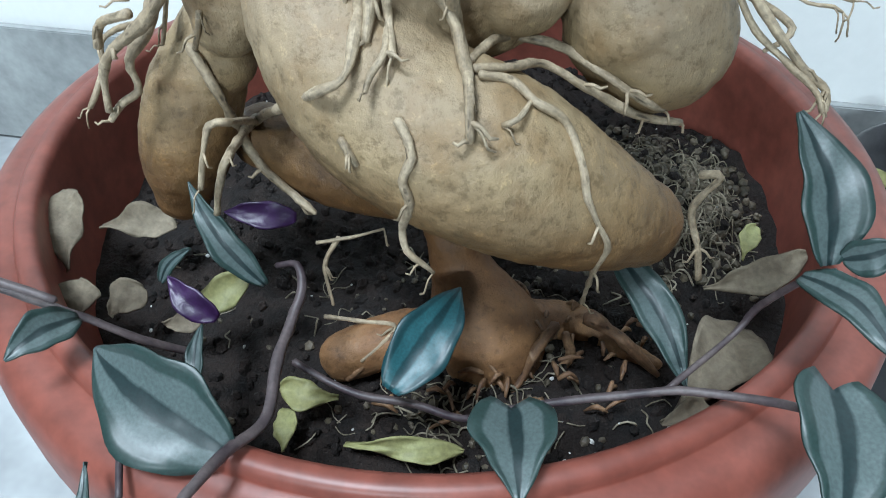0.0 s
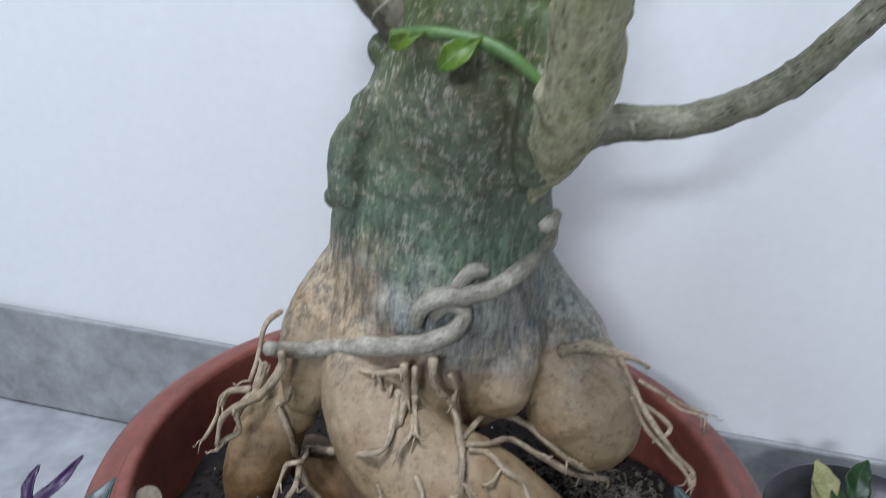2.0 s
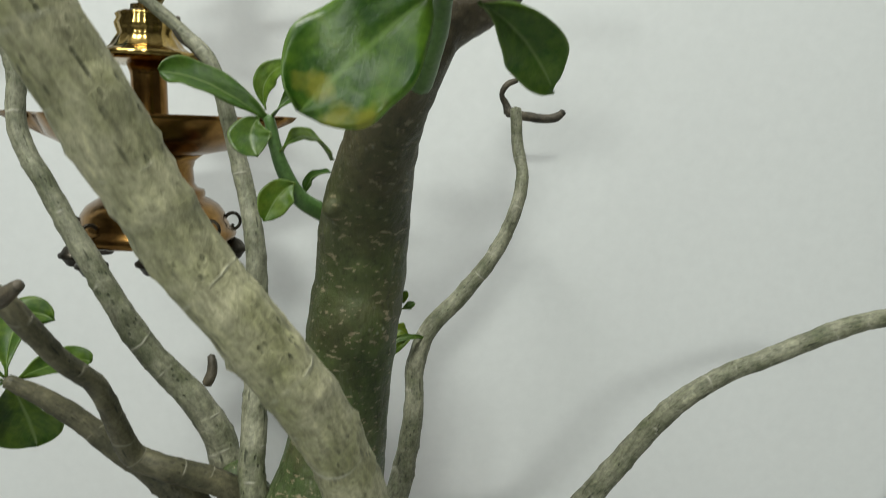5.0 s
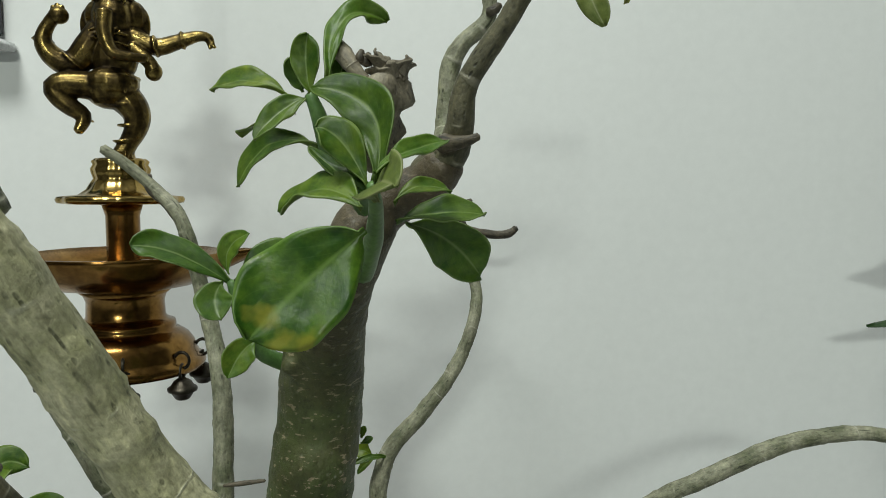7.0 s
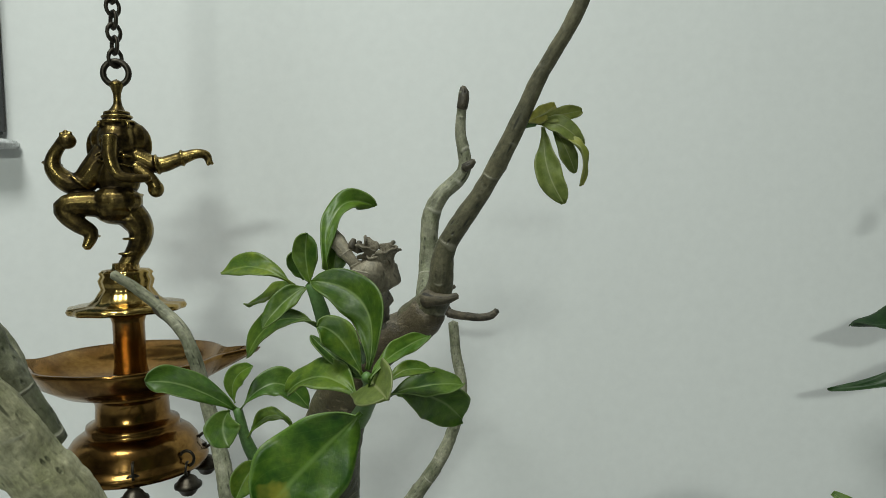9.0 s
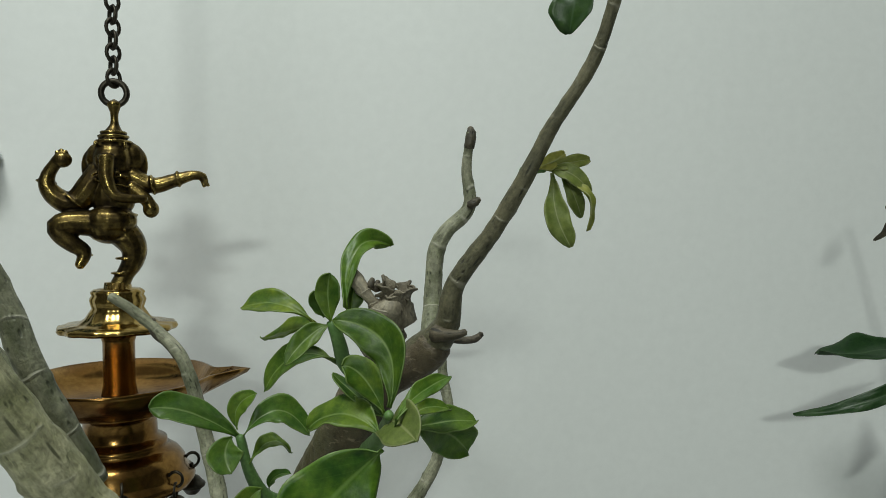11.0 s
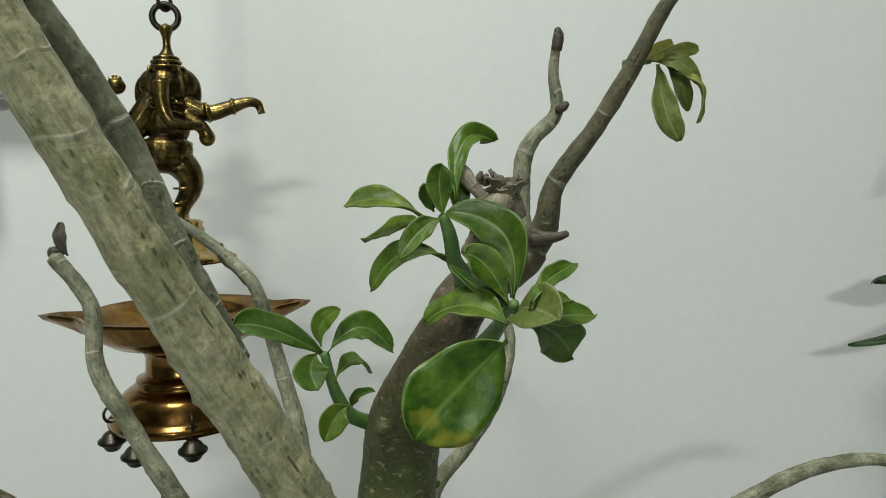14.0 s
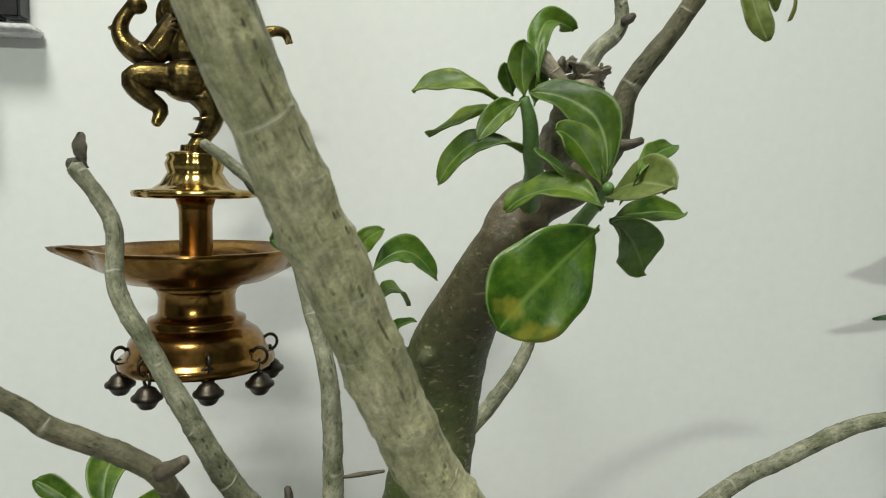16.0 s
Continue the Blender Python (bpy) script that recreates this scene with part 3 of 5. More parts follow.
def slab(name, lo, hi, material, m=None, bevel=0.0):
    ob = link(name, box(bmesh.new(), lo, hi, bevel), material, smooth=False)
    if m is not None:
        ob.matrix_world = m
    return tagged(ob, kind="structure")


# walls in the turned frame of the white wall: x along it, y into it
wall_n = slab("wall_north", (-3.0, 0, 0), (3.0, 0.15, 2.7), M_WALL, wall_turn)
# other three walls are unseen, added to close the room with little bounce
slab("unseen_wall_south", (-3.0, -4.0, 0), (3.0, -3.85, 2.7), M_BACK, wall_turn)
slab("unseen_wall_west", (-3.15, -4.0, 0), (-3.0, 0.15, 2.7), M_BACK, wall_turn)
slab("unseen_wall_east", (3.0, -4.0, 0), (3.15, 0.15, 2.7), M_BACK, wall_turn)
slab("ceiling", (-3.2, -4.1, 2.7), (3.2, 0.2, 2.85), M_CEIL, wall_turn)
slab("floor", (-3.2, -4.1, -0.1), (3.2, 0.2, 0), M_FLOOR, wall_turn)
baseboard = slab("baseboard", (-3.0, -0.006, 0.001), (3.0, -0.0005, 0.126), M_GROUT, wall_turn)
for k in range(6):
    x0 = -2.9 + k * 1.0
    t = part("skirting_tile", box(bmesh.new(), (x0 + 0.001, -0.012, 0.003), (x0 + 0.999, -0.004, 0.1285), 0.001), M_SKIRT, baseboard, smooth=False)

# tube lamp fitting on the opposite wall
tl = thing("tube_lamp", (-0.75, -3.14, 1.9), "white batten fitting with a straight tube on the wall", "lamp")
part("housing", box(bmesh.new(), (-0.3, -0.05, -0.025), (0.3, 0.0, 0.025), 0.004), M_WHITEP, tl, smooth=False)

# ---- pot and soil ----
PX, PY, RIM = -0.0074, 0.2818, 0.234
pot = thing("plant_pot", (PX, PY, 0), "terracotta-red plastic plant pot with a rolled rim on the floor", "pot")
bm = bmesh.new()
lathe(bm, [(0.001, 0.004), (0.126, 0.004), (0.133, 0.008), (0.138, 0.02), (0.1935, 0.166), (0.1955, 0.170), (0.198, 0.1735)], 96)
part("body", bm, M_POT, pot)
bm = bmesh.new()
lathe(bm, [(0.194, 0.1735), (0.198, 0.1725), (0.2090, 0.174), (0.2105, 0.178), (0.2110, 0.19), (0.2100, 0.213), (0.2090, 0.221), (0.2060, 0.2265), (0.2015, 0.229), (0.1970, 0.2298), (0.1905, 0.2295), (0.1899, 0.2305), (0.1893, 0.2335), (0.1875, 0.2355), (0.183, 0.2357), (0.1808, 0.234), (0.18, 0.230), (0.1795, 0.205), (0.177, 0.17), (0.164, 0.115)], 128)
part("rim", bm, M_POT, pot, "broad red rim with a raised inner lip")

SOIL = 0.183


def soil_height(x, y):
    d = math.hypot(x - PX, y - PY)
    h = SOIL + 0.011 * noise.noise(Vector((x * 18, y * 18, 0.3))) + 0.006 * noise.noise(Vector((x * 60, y * 60, 1.3))) + 0.003 * noise.noise(Vector((x * 190, y * 190, 2)))
    h += 0.02 * math.exp(-((x - 0.11) ** 2 + (y - 0.30) ** 2) / 0.004)
    return h - 0.012 * (d / 0.18) ** 4


bm = bmesh.new()
loops = []
for i in range(75):
    r = 0.1815 * i / 74 + 0.0005
    loops.append([bm.verts.new((r * math.cos(2 * math.pi * k / 150), r * math.sin(2 * math.pi * k / 150), soil_height(PX + r * math.cos(2 * math.pi * k / 150), PY + r * math.sin(2 * math.pi * k / 150)))) for k in range(150)])
for a, b in zip(loops, loops[1:]):
    for k in range(150):
        bm.faces.new((a[k], a[(k + 1) % 150], b[(k + 1) % 150], b[k]))
soil = link("soil", bm, M_SOIL)
soil.location = (PX, PY, 0)
tagged(soil, "dark damp potting soil with crumbs and fibres in the pot", "soil", kind="stuff")

rng = random.Random(4)


def scatter(name, count, size, material, label, flat=0.7, zone=None):
    bm = bmesh.new()
    for _ in range(count):
        if zone:
            x, y = rng.gauss(zone[0], zone[2]), rng.gauss(zone[1], zone[2])
        else:
            r, a = 0.168 * math.sqrt(rng.random()), rng.random() * 6.283
            x, y = PX + r * math.cos(a), PY + r * math.sin(a)
        if math.hypot(x - PX, y - PY) > 0.168:
            continue
        s = size * rng.uniform(0.5, 1.4)
        m = Matrix.Translation((x, y, soil_height(x, y) + s * 0.2)) @ Euler([rng.random() * 6 for _ in range(3)]).to_matrix().to_4x4() @ Matrix.Diagonal((s, s * rng.uniform(0.6, 1), s * flat, 1))
        bmesh.ops.create_icosphere(bm, subdivisions=1, radius=1, matrix=m)
    return tagged(link(name, bm, material, smooth=False), label, "soil grit", kind="stuff")


scatter("soil_crumbs", 1100, 0.0032, M_SOIL, "loose dark soil crumbs over the pot soil")
scatter("perlite_grit", 60, 0.0011, M_GRIT, "white perlite grains lying in the soil")
scatter("perlite_grit", 40, 0.0013, M_GRIT, "white perlite grains lying in the soil", zone=(0.045, 0.13, 0.014))
scatter("pale_crumbs", 260, 0.0026, M_DRY, "pale brown crumbs of bark on the soil", zone=(0.11, 0.28, 0.03))

scatter("bark_crumbs", 220, 0.002, M_DRY, "brown crumbs of bark and root on the soil", zone=(0.01, 0.18, 0.035))
scatter("pale_crumbs", 420, 0.0026, M_DRY, "pale brown crumbs of bark on the soil", zone=(0.115, 0.285, 0.026))
bm = bmesh.new()
for k in range(90):
    x, y = rng.gauss(0.025, 0.032), rng.gauss(0.178, 0.016)
    a, h = rng.random() * 6.283, soil_height(x, y) + rng.uniform(0.002, 0.014)
    ln = rng.uniform(0.004, 0.011)
    rows = [(x, y, h, 0.0009), (x + 0.5 * ln * math.cos(a), y + 0.5 * ln * math.sin(a), h + rng.uniform(0.0, 0.003), 0.0012), (x + ln * math.cos(a), y + ln * math.sin(a), h - 0.002, 0.0005)]
    tube(bm, rows, 5, 0.002, 0.5)
tagged(link("bark_shreds", bm, M_FEED), "shredded tan bark and root skin on the soil", "bark", kind="stuff")
bm = bmesh.new()
for _ in range(330):
    cx, cy, sp = ((0.115, 0.275, 0.026), (-0.01, 0.20, 0.05), (0.02, 0.15, 0.02))[rng.choice((0, 0, 0, 1, 2))]
    x, y, a = rng.gauss(cx, sp), rng.gauss(cy, sp), rng.random() * 6.283
    thick, rows = rng.uniform(0.00022, 0.0006), []
    for k in range(rng.randint(4, 8)):
        if math.hypot(x - PX, y - PY) > 0.165:
            break
        rows.append((x, y, soil_height(x, y) + rng.uniform(0.0005, 0.005) * (k % 3 > 0), thick * (1 - 0.08 * k)))
        a += rng.gauss(0, 0.7)
        step = rng.uniform(0.0025, 0.006)
        x, y = x + math.cos(a) * step, y + math.sin(a) * step
    if len(rows) > 2:
        tube(bm, rows, 5, 0.0015, 0.2)
tagged(link("root_fibres", bm, M_HUSK), "fine tan root fibres tangled on the soil", "root fibres", kind="stuff")

# ---- the desert rose ----
plant = thing("desert_rose_plant", (PX, PY, SOIL), "desert rose with swollen base, bare grey branches and few leaves", "plant")
OFF = (PX, PY, SOIL)


def swell(bm, points, seg=20, step=0.006):
    """A bulb along the points, closed with round ends."""
    tube(bm, points, seg, step)
    for p in (points[0], points[-1]):
        ball(bm, p[:3], (p[3],) * 3, 20)


TRUNK = [(-0.0080, 0.2500, 0.3150, 0.0500), (-0.0115, 0.2480, 0.3500, 0.0580), (-0.0120, 0.2450, 0.3800, 0.0560), (-0.0120, 0.2420, 0.4200, 0.0520), (-0.0095, 0.2280, 0.4570, 0.0430), (-0.0020, 0.2120, 0.4900, 0.0345), (0.0106, 0.2097, 0.5350, 0.0261), (0.0174, 0.2088, 0.5800, 0.0218), (0.0216, 0.2040, 0.6159, 0.0209), (0.0247, 0.2070, 0.6360, 0.0210), (0.0271, 0.1964, 0.6694, 0.0197), (0.0321, 0.1705, 0.7020, 0.0150), (0.0395, 0.1534, 0.7253, 0.0137), (0.0500, 0.1550, 0.7429, 0.0121), (0.0698, 0.1480, 0.7541, 0.0097), (0.0770, 0.1400, 0.7630, 0.0085)]
BULBS = [[(-0.038, 0.224, 0.378, 0.022), (-0.0385, 0.2145, 0.356, 0.0235), (-0.0375, 0.1985, 0.332, 0.0248), (-0.0178, 0.1816, 0.3107, 0.0278), (0.0156, 0.1705, 0.2983, 0.0278), (0.0439, 0.1718, 0.2814, 0.0224), (0.0651, 0.1797, 0.2673, 0.016)],
         [(-0.0816, 0.2277, 0.3142, 0.013), (-0.0928, 0.2206, 0.2932, 0.0176), (-0.1011, 0.2126, 0.2683, 0.0173), (-0.1062, 0.2102, 0.2504, 0.0113)],
         [(-0.076, 0.2259, 0.3193, 0.0107), (-0.0783, 0.218, 0.3042, 0.01)],
         [(-0.0759, 0.2328, 0.2622, 0.0139), (-0.047, 0.2209, 0.2562, 0.0159), (-0.0173, 0.2148, 0.2489, 0.0125)],
         [(-0.0011, 0.2073, 0.2408, 0.0102), (0.005, 0.2017, 0.2207, 0.0129), (0.0139, 0.1936, 0.1979, 0.0231), (0.0193, 0.19, 0.187, 0.0247)],
         [(0.0068, 0.1899, 0.1944, 0.0109), (-0.0218, 0.1824, 0.195, 0.012), (-0.0432, 0.1766, 0.19, 0.0108)],
         [(0.0216, 0.1936, 0.1905, 0.0124), (0.0569, 0.1997, 0.1883, 0.0088), (0.0736, 0.1902, 0.1851, 0.0054), (0.0897, 0.1817, 0.183, 0.0034)],
         [(0.0545, 0.2256, 0.3397, 0.02), (0.0628, 0.2192, 0.3259, 0.0288), (0.0683, 0.2187, 0.3174, 0.0269)],
         [(0.0246, 0.2304, 0.3637, 0.0184), (0.0221, 0.2137, 0.3484, 0.0192), (0.022, 0.2086, 0.338, 0.0159)],
         [(-0.0560, 0.2367, 0.3900, 0.0110), (-0.0665, 0.2245, 0.3616, 0.0175), (-0.0715, 0.2166, 0.3415, 0.0164), (-0.0728, 0.2108, 0.3231, 0.0117)],
         [(0.0240, 0.247, 0.4000, 0.0120), (0.0400, 0.2442, 0.3730, 0.0165), (0.0540, 0.2391, 0.3511, 0.0213), (0.0621, 0.2348, 0.3417, 0.0191)],
         [(-0.0520, 0.2130, 0.4300, 0.0075), (-0.0575, 0.2130, 0.4270, 0.0056), (-0.0600, 0.2130, 0.4250, 0.0050)],
         [(-0.0334, 0.2026, 0.4795, 0.0033), (-0.0410, 0.2030, 0.4721, 0.0072), (-0.0455, 0.2040, 0.464, 0.0068), (-0.0515, 0.2060, 0.452, 0.0088), (-0.0545, 0.2080, 0.4398, 0.0078), (-0.0535, 0.2080, 0.4297, 0.0080)],
         [(0.0246, 0.1784, 0.505, 0.0102), (0.0258, 0.1773, 0.4858, 0.0113), (0.0251, 0.1817, 0.4673, 0.0107), (0.0238, 0.1873, 0.4526, 0.008)],
         [(0.018, 0.214, 0.448, 0.016), (0.026, 0.192, 0.461, 0.0115), (0.0295, 0.168, 0.478, 0.0112)],
         [(-0.012, 0.214, 0.488, 0.024), (-0.027, 0.221, 0.512, 0.0165), (-0.035, 0.226, 0.53, 0.0105)]]
bm = bmesh.new()
tube(bm, TRUNK, 32, 0.004, 0.035)
for b in BULBS:
    swell(bm, b)
# knobs and healed stubs on the trunk
for x, y, z, r in ((-0.052, 0.232, 0.438, 0.008), (-0.047, 0.226, 0.462, 0.009), (-0.034, 0.212, 0.478, 0.009), (0.012, 0.181, 0.672, 0.0045), (0.02, 0.176, 0.69, 0.006), (0.05, 0.148, 0.735, 0.007), (-0.056, 0.225, 0.446, 0.006), (-0.04, 0.214, 0.49, 0.007), (-0.03, 0.2, 0.468, 0.006), (-0.022, 0.19, 0.5, 0.005), (-0.005, 0.204, 0.585, 0.0038)):
    ball(bm, (x, y, z), (r, r, r * 1.1))
trunk = link("trunk", bm, M_TRUNK, None, "swollen grey-green trunk with tan bulbous base")
mod = trunk.modifiers.new("merge", "REMESH")
mod.mode, mod.voxel_size, mod.use_smooth_shade = "VOXEL", 0.0016, True
mod = trunk.modifiers.new("soften", "SMOOTH")
mod.factor, mod.iterations = 0.5, 9
wrinkle = bpy.data.textures.new("wrinkles", "CLOUDS")
wrinkle.noise_scale, wrinkle.noise_depth = 0.007, 4
mod = trunk.modifiers.new("wrinkles", "DISPLACE")
mod.texture, mod.strength, mod.mid_level, mod.texture_coords = wrinkle, 0.0016, 0.5, "LOCAL"
trunk.parent = plant
trunk.matrix_parent_inverse = Matrix.Translation(OFF).inverted()


def limb(points, material, name="branch", label="", rings=0.10, seed=0.0, rough=0.10, seg=16):
    return part(name, tube(bmesh.new(), points, seg, 0.0022, rough, rings, 0.012, OFF, seed), material, plant, label)


limb([(0.0255, 0.216, 0.428, 0.002), (0.0285, 0.202, 0.445, 0.0065), (0.0305, 0.184, 0.461, 0.0105), (0.0315, 0.163, 0.477, 0.0122), (0.0311, 0.1424, 0.4950, 0.0120), (0.0272, 0.1132, 0.5330, 0.0102), (0.0234, 0.0938, 0.5670, 0.0097), (0.0195, 0.0799, 0.5950, 0.0094), (0.0088, 0.0673, 0.6260, 0.0089), (-0.0059, 0.0588, 0.6510, 0.0090), (-0.0233, 0.0539, 0.6770, 0.0090), (-0.0460, 0.0393, 0.7250, 0.0088), (-0.0718, 0.0200, 0.7795, 0.0074), (-0.0977, 0.0044, 0.8360, 0.0067), (-0.1350, -0.0100, 0.9050, 0.0066)], M_THICK, label="thick pale grey branch with leaf scars", seed=1)
limb([(-0.052, 0.04, 0.745, 0.005), (-0.0656, 0.036, 0.78, 0.004), (-0.0719, 0.0377, 0.7972, 0.0038), (-0.0777, 0.0361, 0.8102, 0.0039), (-0.0879, 0.0316, 0.8288, 0.004), (-0.104, 0.024, 0.857, 0.0038), (-0.125, 0.012, 0.895, 0.0036)], M_PALE, seed=2)
limb([(-0.005, 0.208, 0.475, 0.012), (-0.0337, 0.2102, 0.502, 0.0097), (-0.0577, 0.2154, 0.5265, 0.008), (-0.0755, 0.2167, 0.5439, 0.0066), (-0.0862, 0.2161, 0.5527, 0.006), (-0.1023, 0.2146, 0.5687, 0.0052), (-0.1181, 0.2113, 0.583, 0.0042), (-0.1302, 0.2076, 0.5918, 0.0032)], M_DARK, seed=3)
limb([(-0.022, 0.224, 0.514, 0.0085), (-0.040, 0.2145, 0.5335, 0.0066), (-0.0637, 0.2048, 0.5485, 0.006), (-0.0775, 0.2041, 0.5559, 0.0055), (-0.0815, 0.195, 0.5744, 0.0047), (-0.083, 0.177, 0.599, 0.0042), (-0.0922, 0.1654, 0.6144, 0.004), (-0.098, 0.153, 0.6315, 0.0042), (-0.1045, 0.1485, 0.6422, 0.0043), (-0.1207, 0.1498, 0.6518, 0.0043), (-0.1381, 0.1494, 0.6606, 0.0041), (-0.151, 0.1493, 0.6709, 0.0038), (-0.1665, 0.1472, 0.6804, 0.0036), (-0.19, 0.145, 0.693, 0.0034)], M_DARK, seed=4)
limb([(-0.0300, 0.2220, 0.5050, 0.0090), (-0.0400, 0.2328, 0.5333, 0.0083), (-0.0463, 0.2330, 0.5542, 0.0077), (-0.0546, 0.2312, 0.5701, 0.0072), (-0.0685, 0.2284, 0.5886, 0.0065), (-0.0818, 0.2259, 0.6094, 0.0060), (-0.0981, 0.2247, 0.6420, 0.0053), (-0.1153, 0.2281, 0.6750, 0.0046), (-0.1287, 0.2341, 0.7012, 0.0043), (-0.1308, 0.2399, 0.7328, 0.0041), (-0.1466, 0.2397, 0.7594, 0.0039)], M_PALE, seed=5)
limb([(-0.024, 0.21, 0.515, 0.0068), (-0.027, 0.2148, 0.5369, 0.0065), (-0.0262, 0.2235, 0.563, 0.0062), (-0.025, 0.232, 0.602, 0.0055), (-0.0262, 0.243, 0.649, 0.0051), (-0.035, 0.259, 0.688, 0.0044), (-0.0472, 0.2654, 0.7337, 0.0039), (-0.0633, 0.2778, 0.7521, 0.0035), (-0.0787, 0.2806, 0.7657, 0.0031), (-0.0905, 0.28, 0.7745, 0.0028)], M_PALE, seed=6)
limb([(0.0300, 0.2500, 0.4550, 0.0095), (0.0514, 0.2840, 0.4900, 0.0074), (0.0617, 0.3002, 0.5304, 0.0061), (0.0632, 0.3091, 0.5567, 0.0058), (0.0723, 0.3131, 0.5813, 0.0057), (0.0967, 0.3158, 0.6065, 0.0053), (0.1194, 0.3191, 0.6370, 0.0046), (0.1337, 0.3301, 0.6720, 0.0041), (0.1335, 0.3440, 0.6980, 0.0039), (0.1334, 0.3519, 0.7210, 0.0037)], M_PALE, seed=7)
limb([(0.02, 0.215, 0.46, 0.014), (0.04, 0.23, 0.4565, 0.0105), (0.06, 0.236, 0.462, 0.0085), (0.0966, 0.2322, 0.4685, 0.0073), (0.1267, 0.2242, 0.4875, 0.0069), (0.1469, 0.2194, 0.5127, 0.0064), (0.1669, 0.2146, 0.5413, 0.0058), (0.1843, 0.2046, 0.569, 0.0052), (0.2056, 0.1981, 0.5867, 0.0047), (0.225, 0.192, 0.5974, 0.0046), (0.2436, 0.1892, 0.6062, 0.0046), (0.2696, 0.1864, 0.616, 0.0045), (0.2957, 0.1827, 0.6206, 0.0041), (0.3161, 0.1771, 0.6216, 0.0037), (0.3366, 0.1697, 0.6179, 0.0033)], M_PALE, label="long pale branch curving out low", seed=8)
limb([(0.0690, 0.1480, 0.7560, 0.0088), (0.0780, 0.1404, 0.7660, 0.0072), (0.0802, 0.1317, 0.7770, 0.0055), (0.0825, 0.1272, 0.7930, 0.0046), (0.0961, 0.1182, 0.8150, 0.0040), (0.1070, 0.1075, 0.8380, 0.0037), (0.1165, 0.0987, 0.8610, 0.0032), (0.1279, 0.0884, 0.8830, 0.0029), (0.1333, 0.0809, 0.9030, 0.0026), (0.1360, 0.0700, 0.9300, 0.0025)], M_DARK, seed=9)
limb([(0.076, 0.15, 0.761, 0.0055), (0.081, 0.1655, 0.7792, 0.0046), (0.0832, 0.1686, 0.8035, 0.0043), (0.0889, 0.1684, 0.8151, 0.004), (0.101, 0.1685, 0.8281, 0.0034), (0.0994, 0.1685, 0.8469, 0.0026), (0.101, 0.166, 0.8654, 0.0023)], M_PALE, seed=10)
for rows in ([(0.1416, 0.4042, 0.7201, 0.0038), (0.1396, 0.4055, 0.7262, 0.0029), (0.1357, 0.4032, 0.733, 0.0021), (0.139, 0.4018, 0.7403, 0.0025), (0.1463, 0.4011, 0.7434, 0.0017)], [(0.1408, 0.4045, 0.7209, 0.0038), (0.152, 0.4023, 0.7182, 0.0034), (0.1664, 0.3996, 0.7161, 0.0034), (0.1768, 0.3982, 0.7176, 0.0034), (0.1818, 0.3981, 0.7218, 0.0025)], [(0.1, 0.1659, 0.8576, 0.0026), (0.1009, 0.1659, 0.8625, 0.0026), (0.1012, 0.166, 0.8654, 0.0023), (0.1007, 0.1662, 0.868, 0.0014)], [(0.0997, 0.1646, 0.8284, 0.0023), (0.1031, 0.1638, 0.8301, 0.0023), (0.1047, 0.1634, 0.8318, 0.0014)], [(-0.1477, 0.2532, 0.7587, 0.0039), (-0.1496, 0.2539, 0.7606, 0.0036), (-0.1523, 0.2547, 0.7611, 0.0025)], [(-0.0513, 0.273, 0.7366, 0.0028), (-0.0589, 0.276, 0.7458, 0.0028), (-0.065, 0.2782, 0.752, 0.0032), (-0.068, 0.2796, 0.7576, 0.0025), (-0.0659, 0.2793, 0.7598, 0.0016)], [(-0.0507, 0.2368, 0.577, 0.0024), (-0.0478, 0.2377, 0.5824, 0.0024), (-0.0478, 0.2389, 0.5876, 0.0024), (-0.0485, 0.2397, 0.5909, 0.0019)], [(-0.1006, 0.1386, 0.6444, 0.0036), (-0.0953, 0.1344, 0.6478, 0.0031), (-0.0908, 0.1314, 0.6513, 0.0021)], [(-0.0224, 0.2129, 0.6047, 0.0009), (-0.0127, 0.2105, 0.6063, 0.0013), (-0.0022, 0.2078, 0.608, 0.0009)], [(0.0738, 0.1317, 0.7693, 0.0041), (0.078, 0.1254, 0.7691, 0.0028), (0.0821, 0.1213, 0.7701, 0.0018), (0.0848, 0.1196, 0.7713, 0.0015)]):
    limb(rows, M_DRY, "twig", "", 0.12, 11 + rows[0][0] * 40, 0.2, 10)
for rows in ([(0.0451, 0.1841, 0.205, 0.0026), (0.037, 0.1754, 0.199, 0.0022), (0.0317, 0.1697, 0.189, 0.0018), (0.0272, 0.1632, 0.184, 0.001)], [(0.0486, 0.1814, 0.203, 0.002), (0.0518, 0.1775, 0.193, 0.0017), (0.0462, 0.173, 0.187, 0.0013)], [(0.0584, 0.1891, 0.205, 0.0032), (0.0728, 0.1832, 0.198, 0.0027), (0.0829, 0.1778, 0.19, 0.002), (0.0892, 0.1744, 0.185, 0.0012)], [(0.0204, 0.1773, 0.207, 0.0022), (0.0139, 0.1704, 0.197, 0.0018), (0.006, 0.1694, 0.187, 0.0012)], [(-0.0209, 0.1775, 0.205, 0.002), (-0.0325, 0.1703, 0.195, 0.0017), (-0.041, 0.1667, 0.187, 0.001)]):
    limb(rows, M_FEED, "feeder_root", "", 0.1, 60 + rows[0][0] * 30, 0.5, 10)
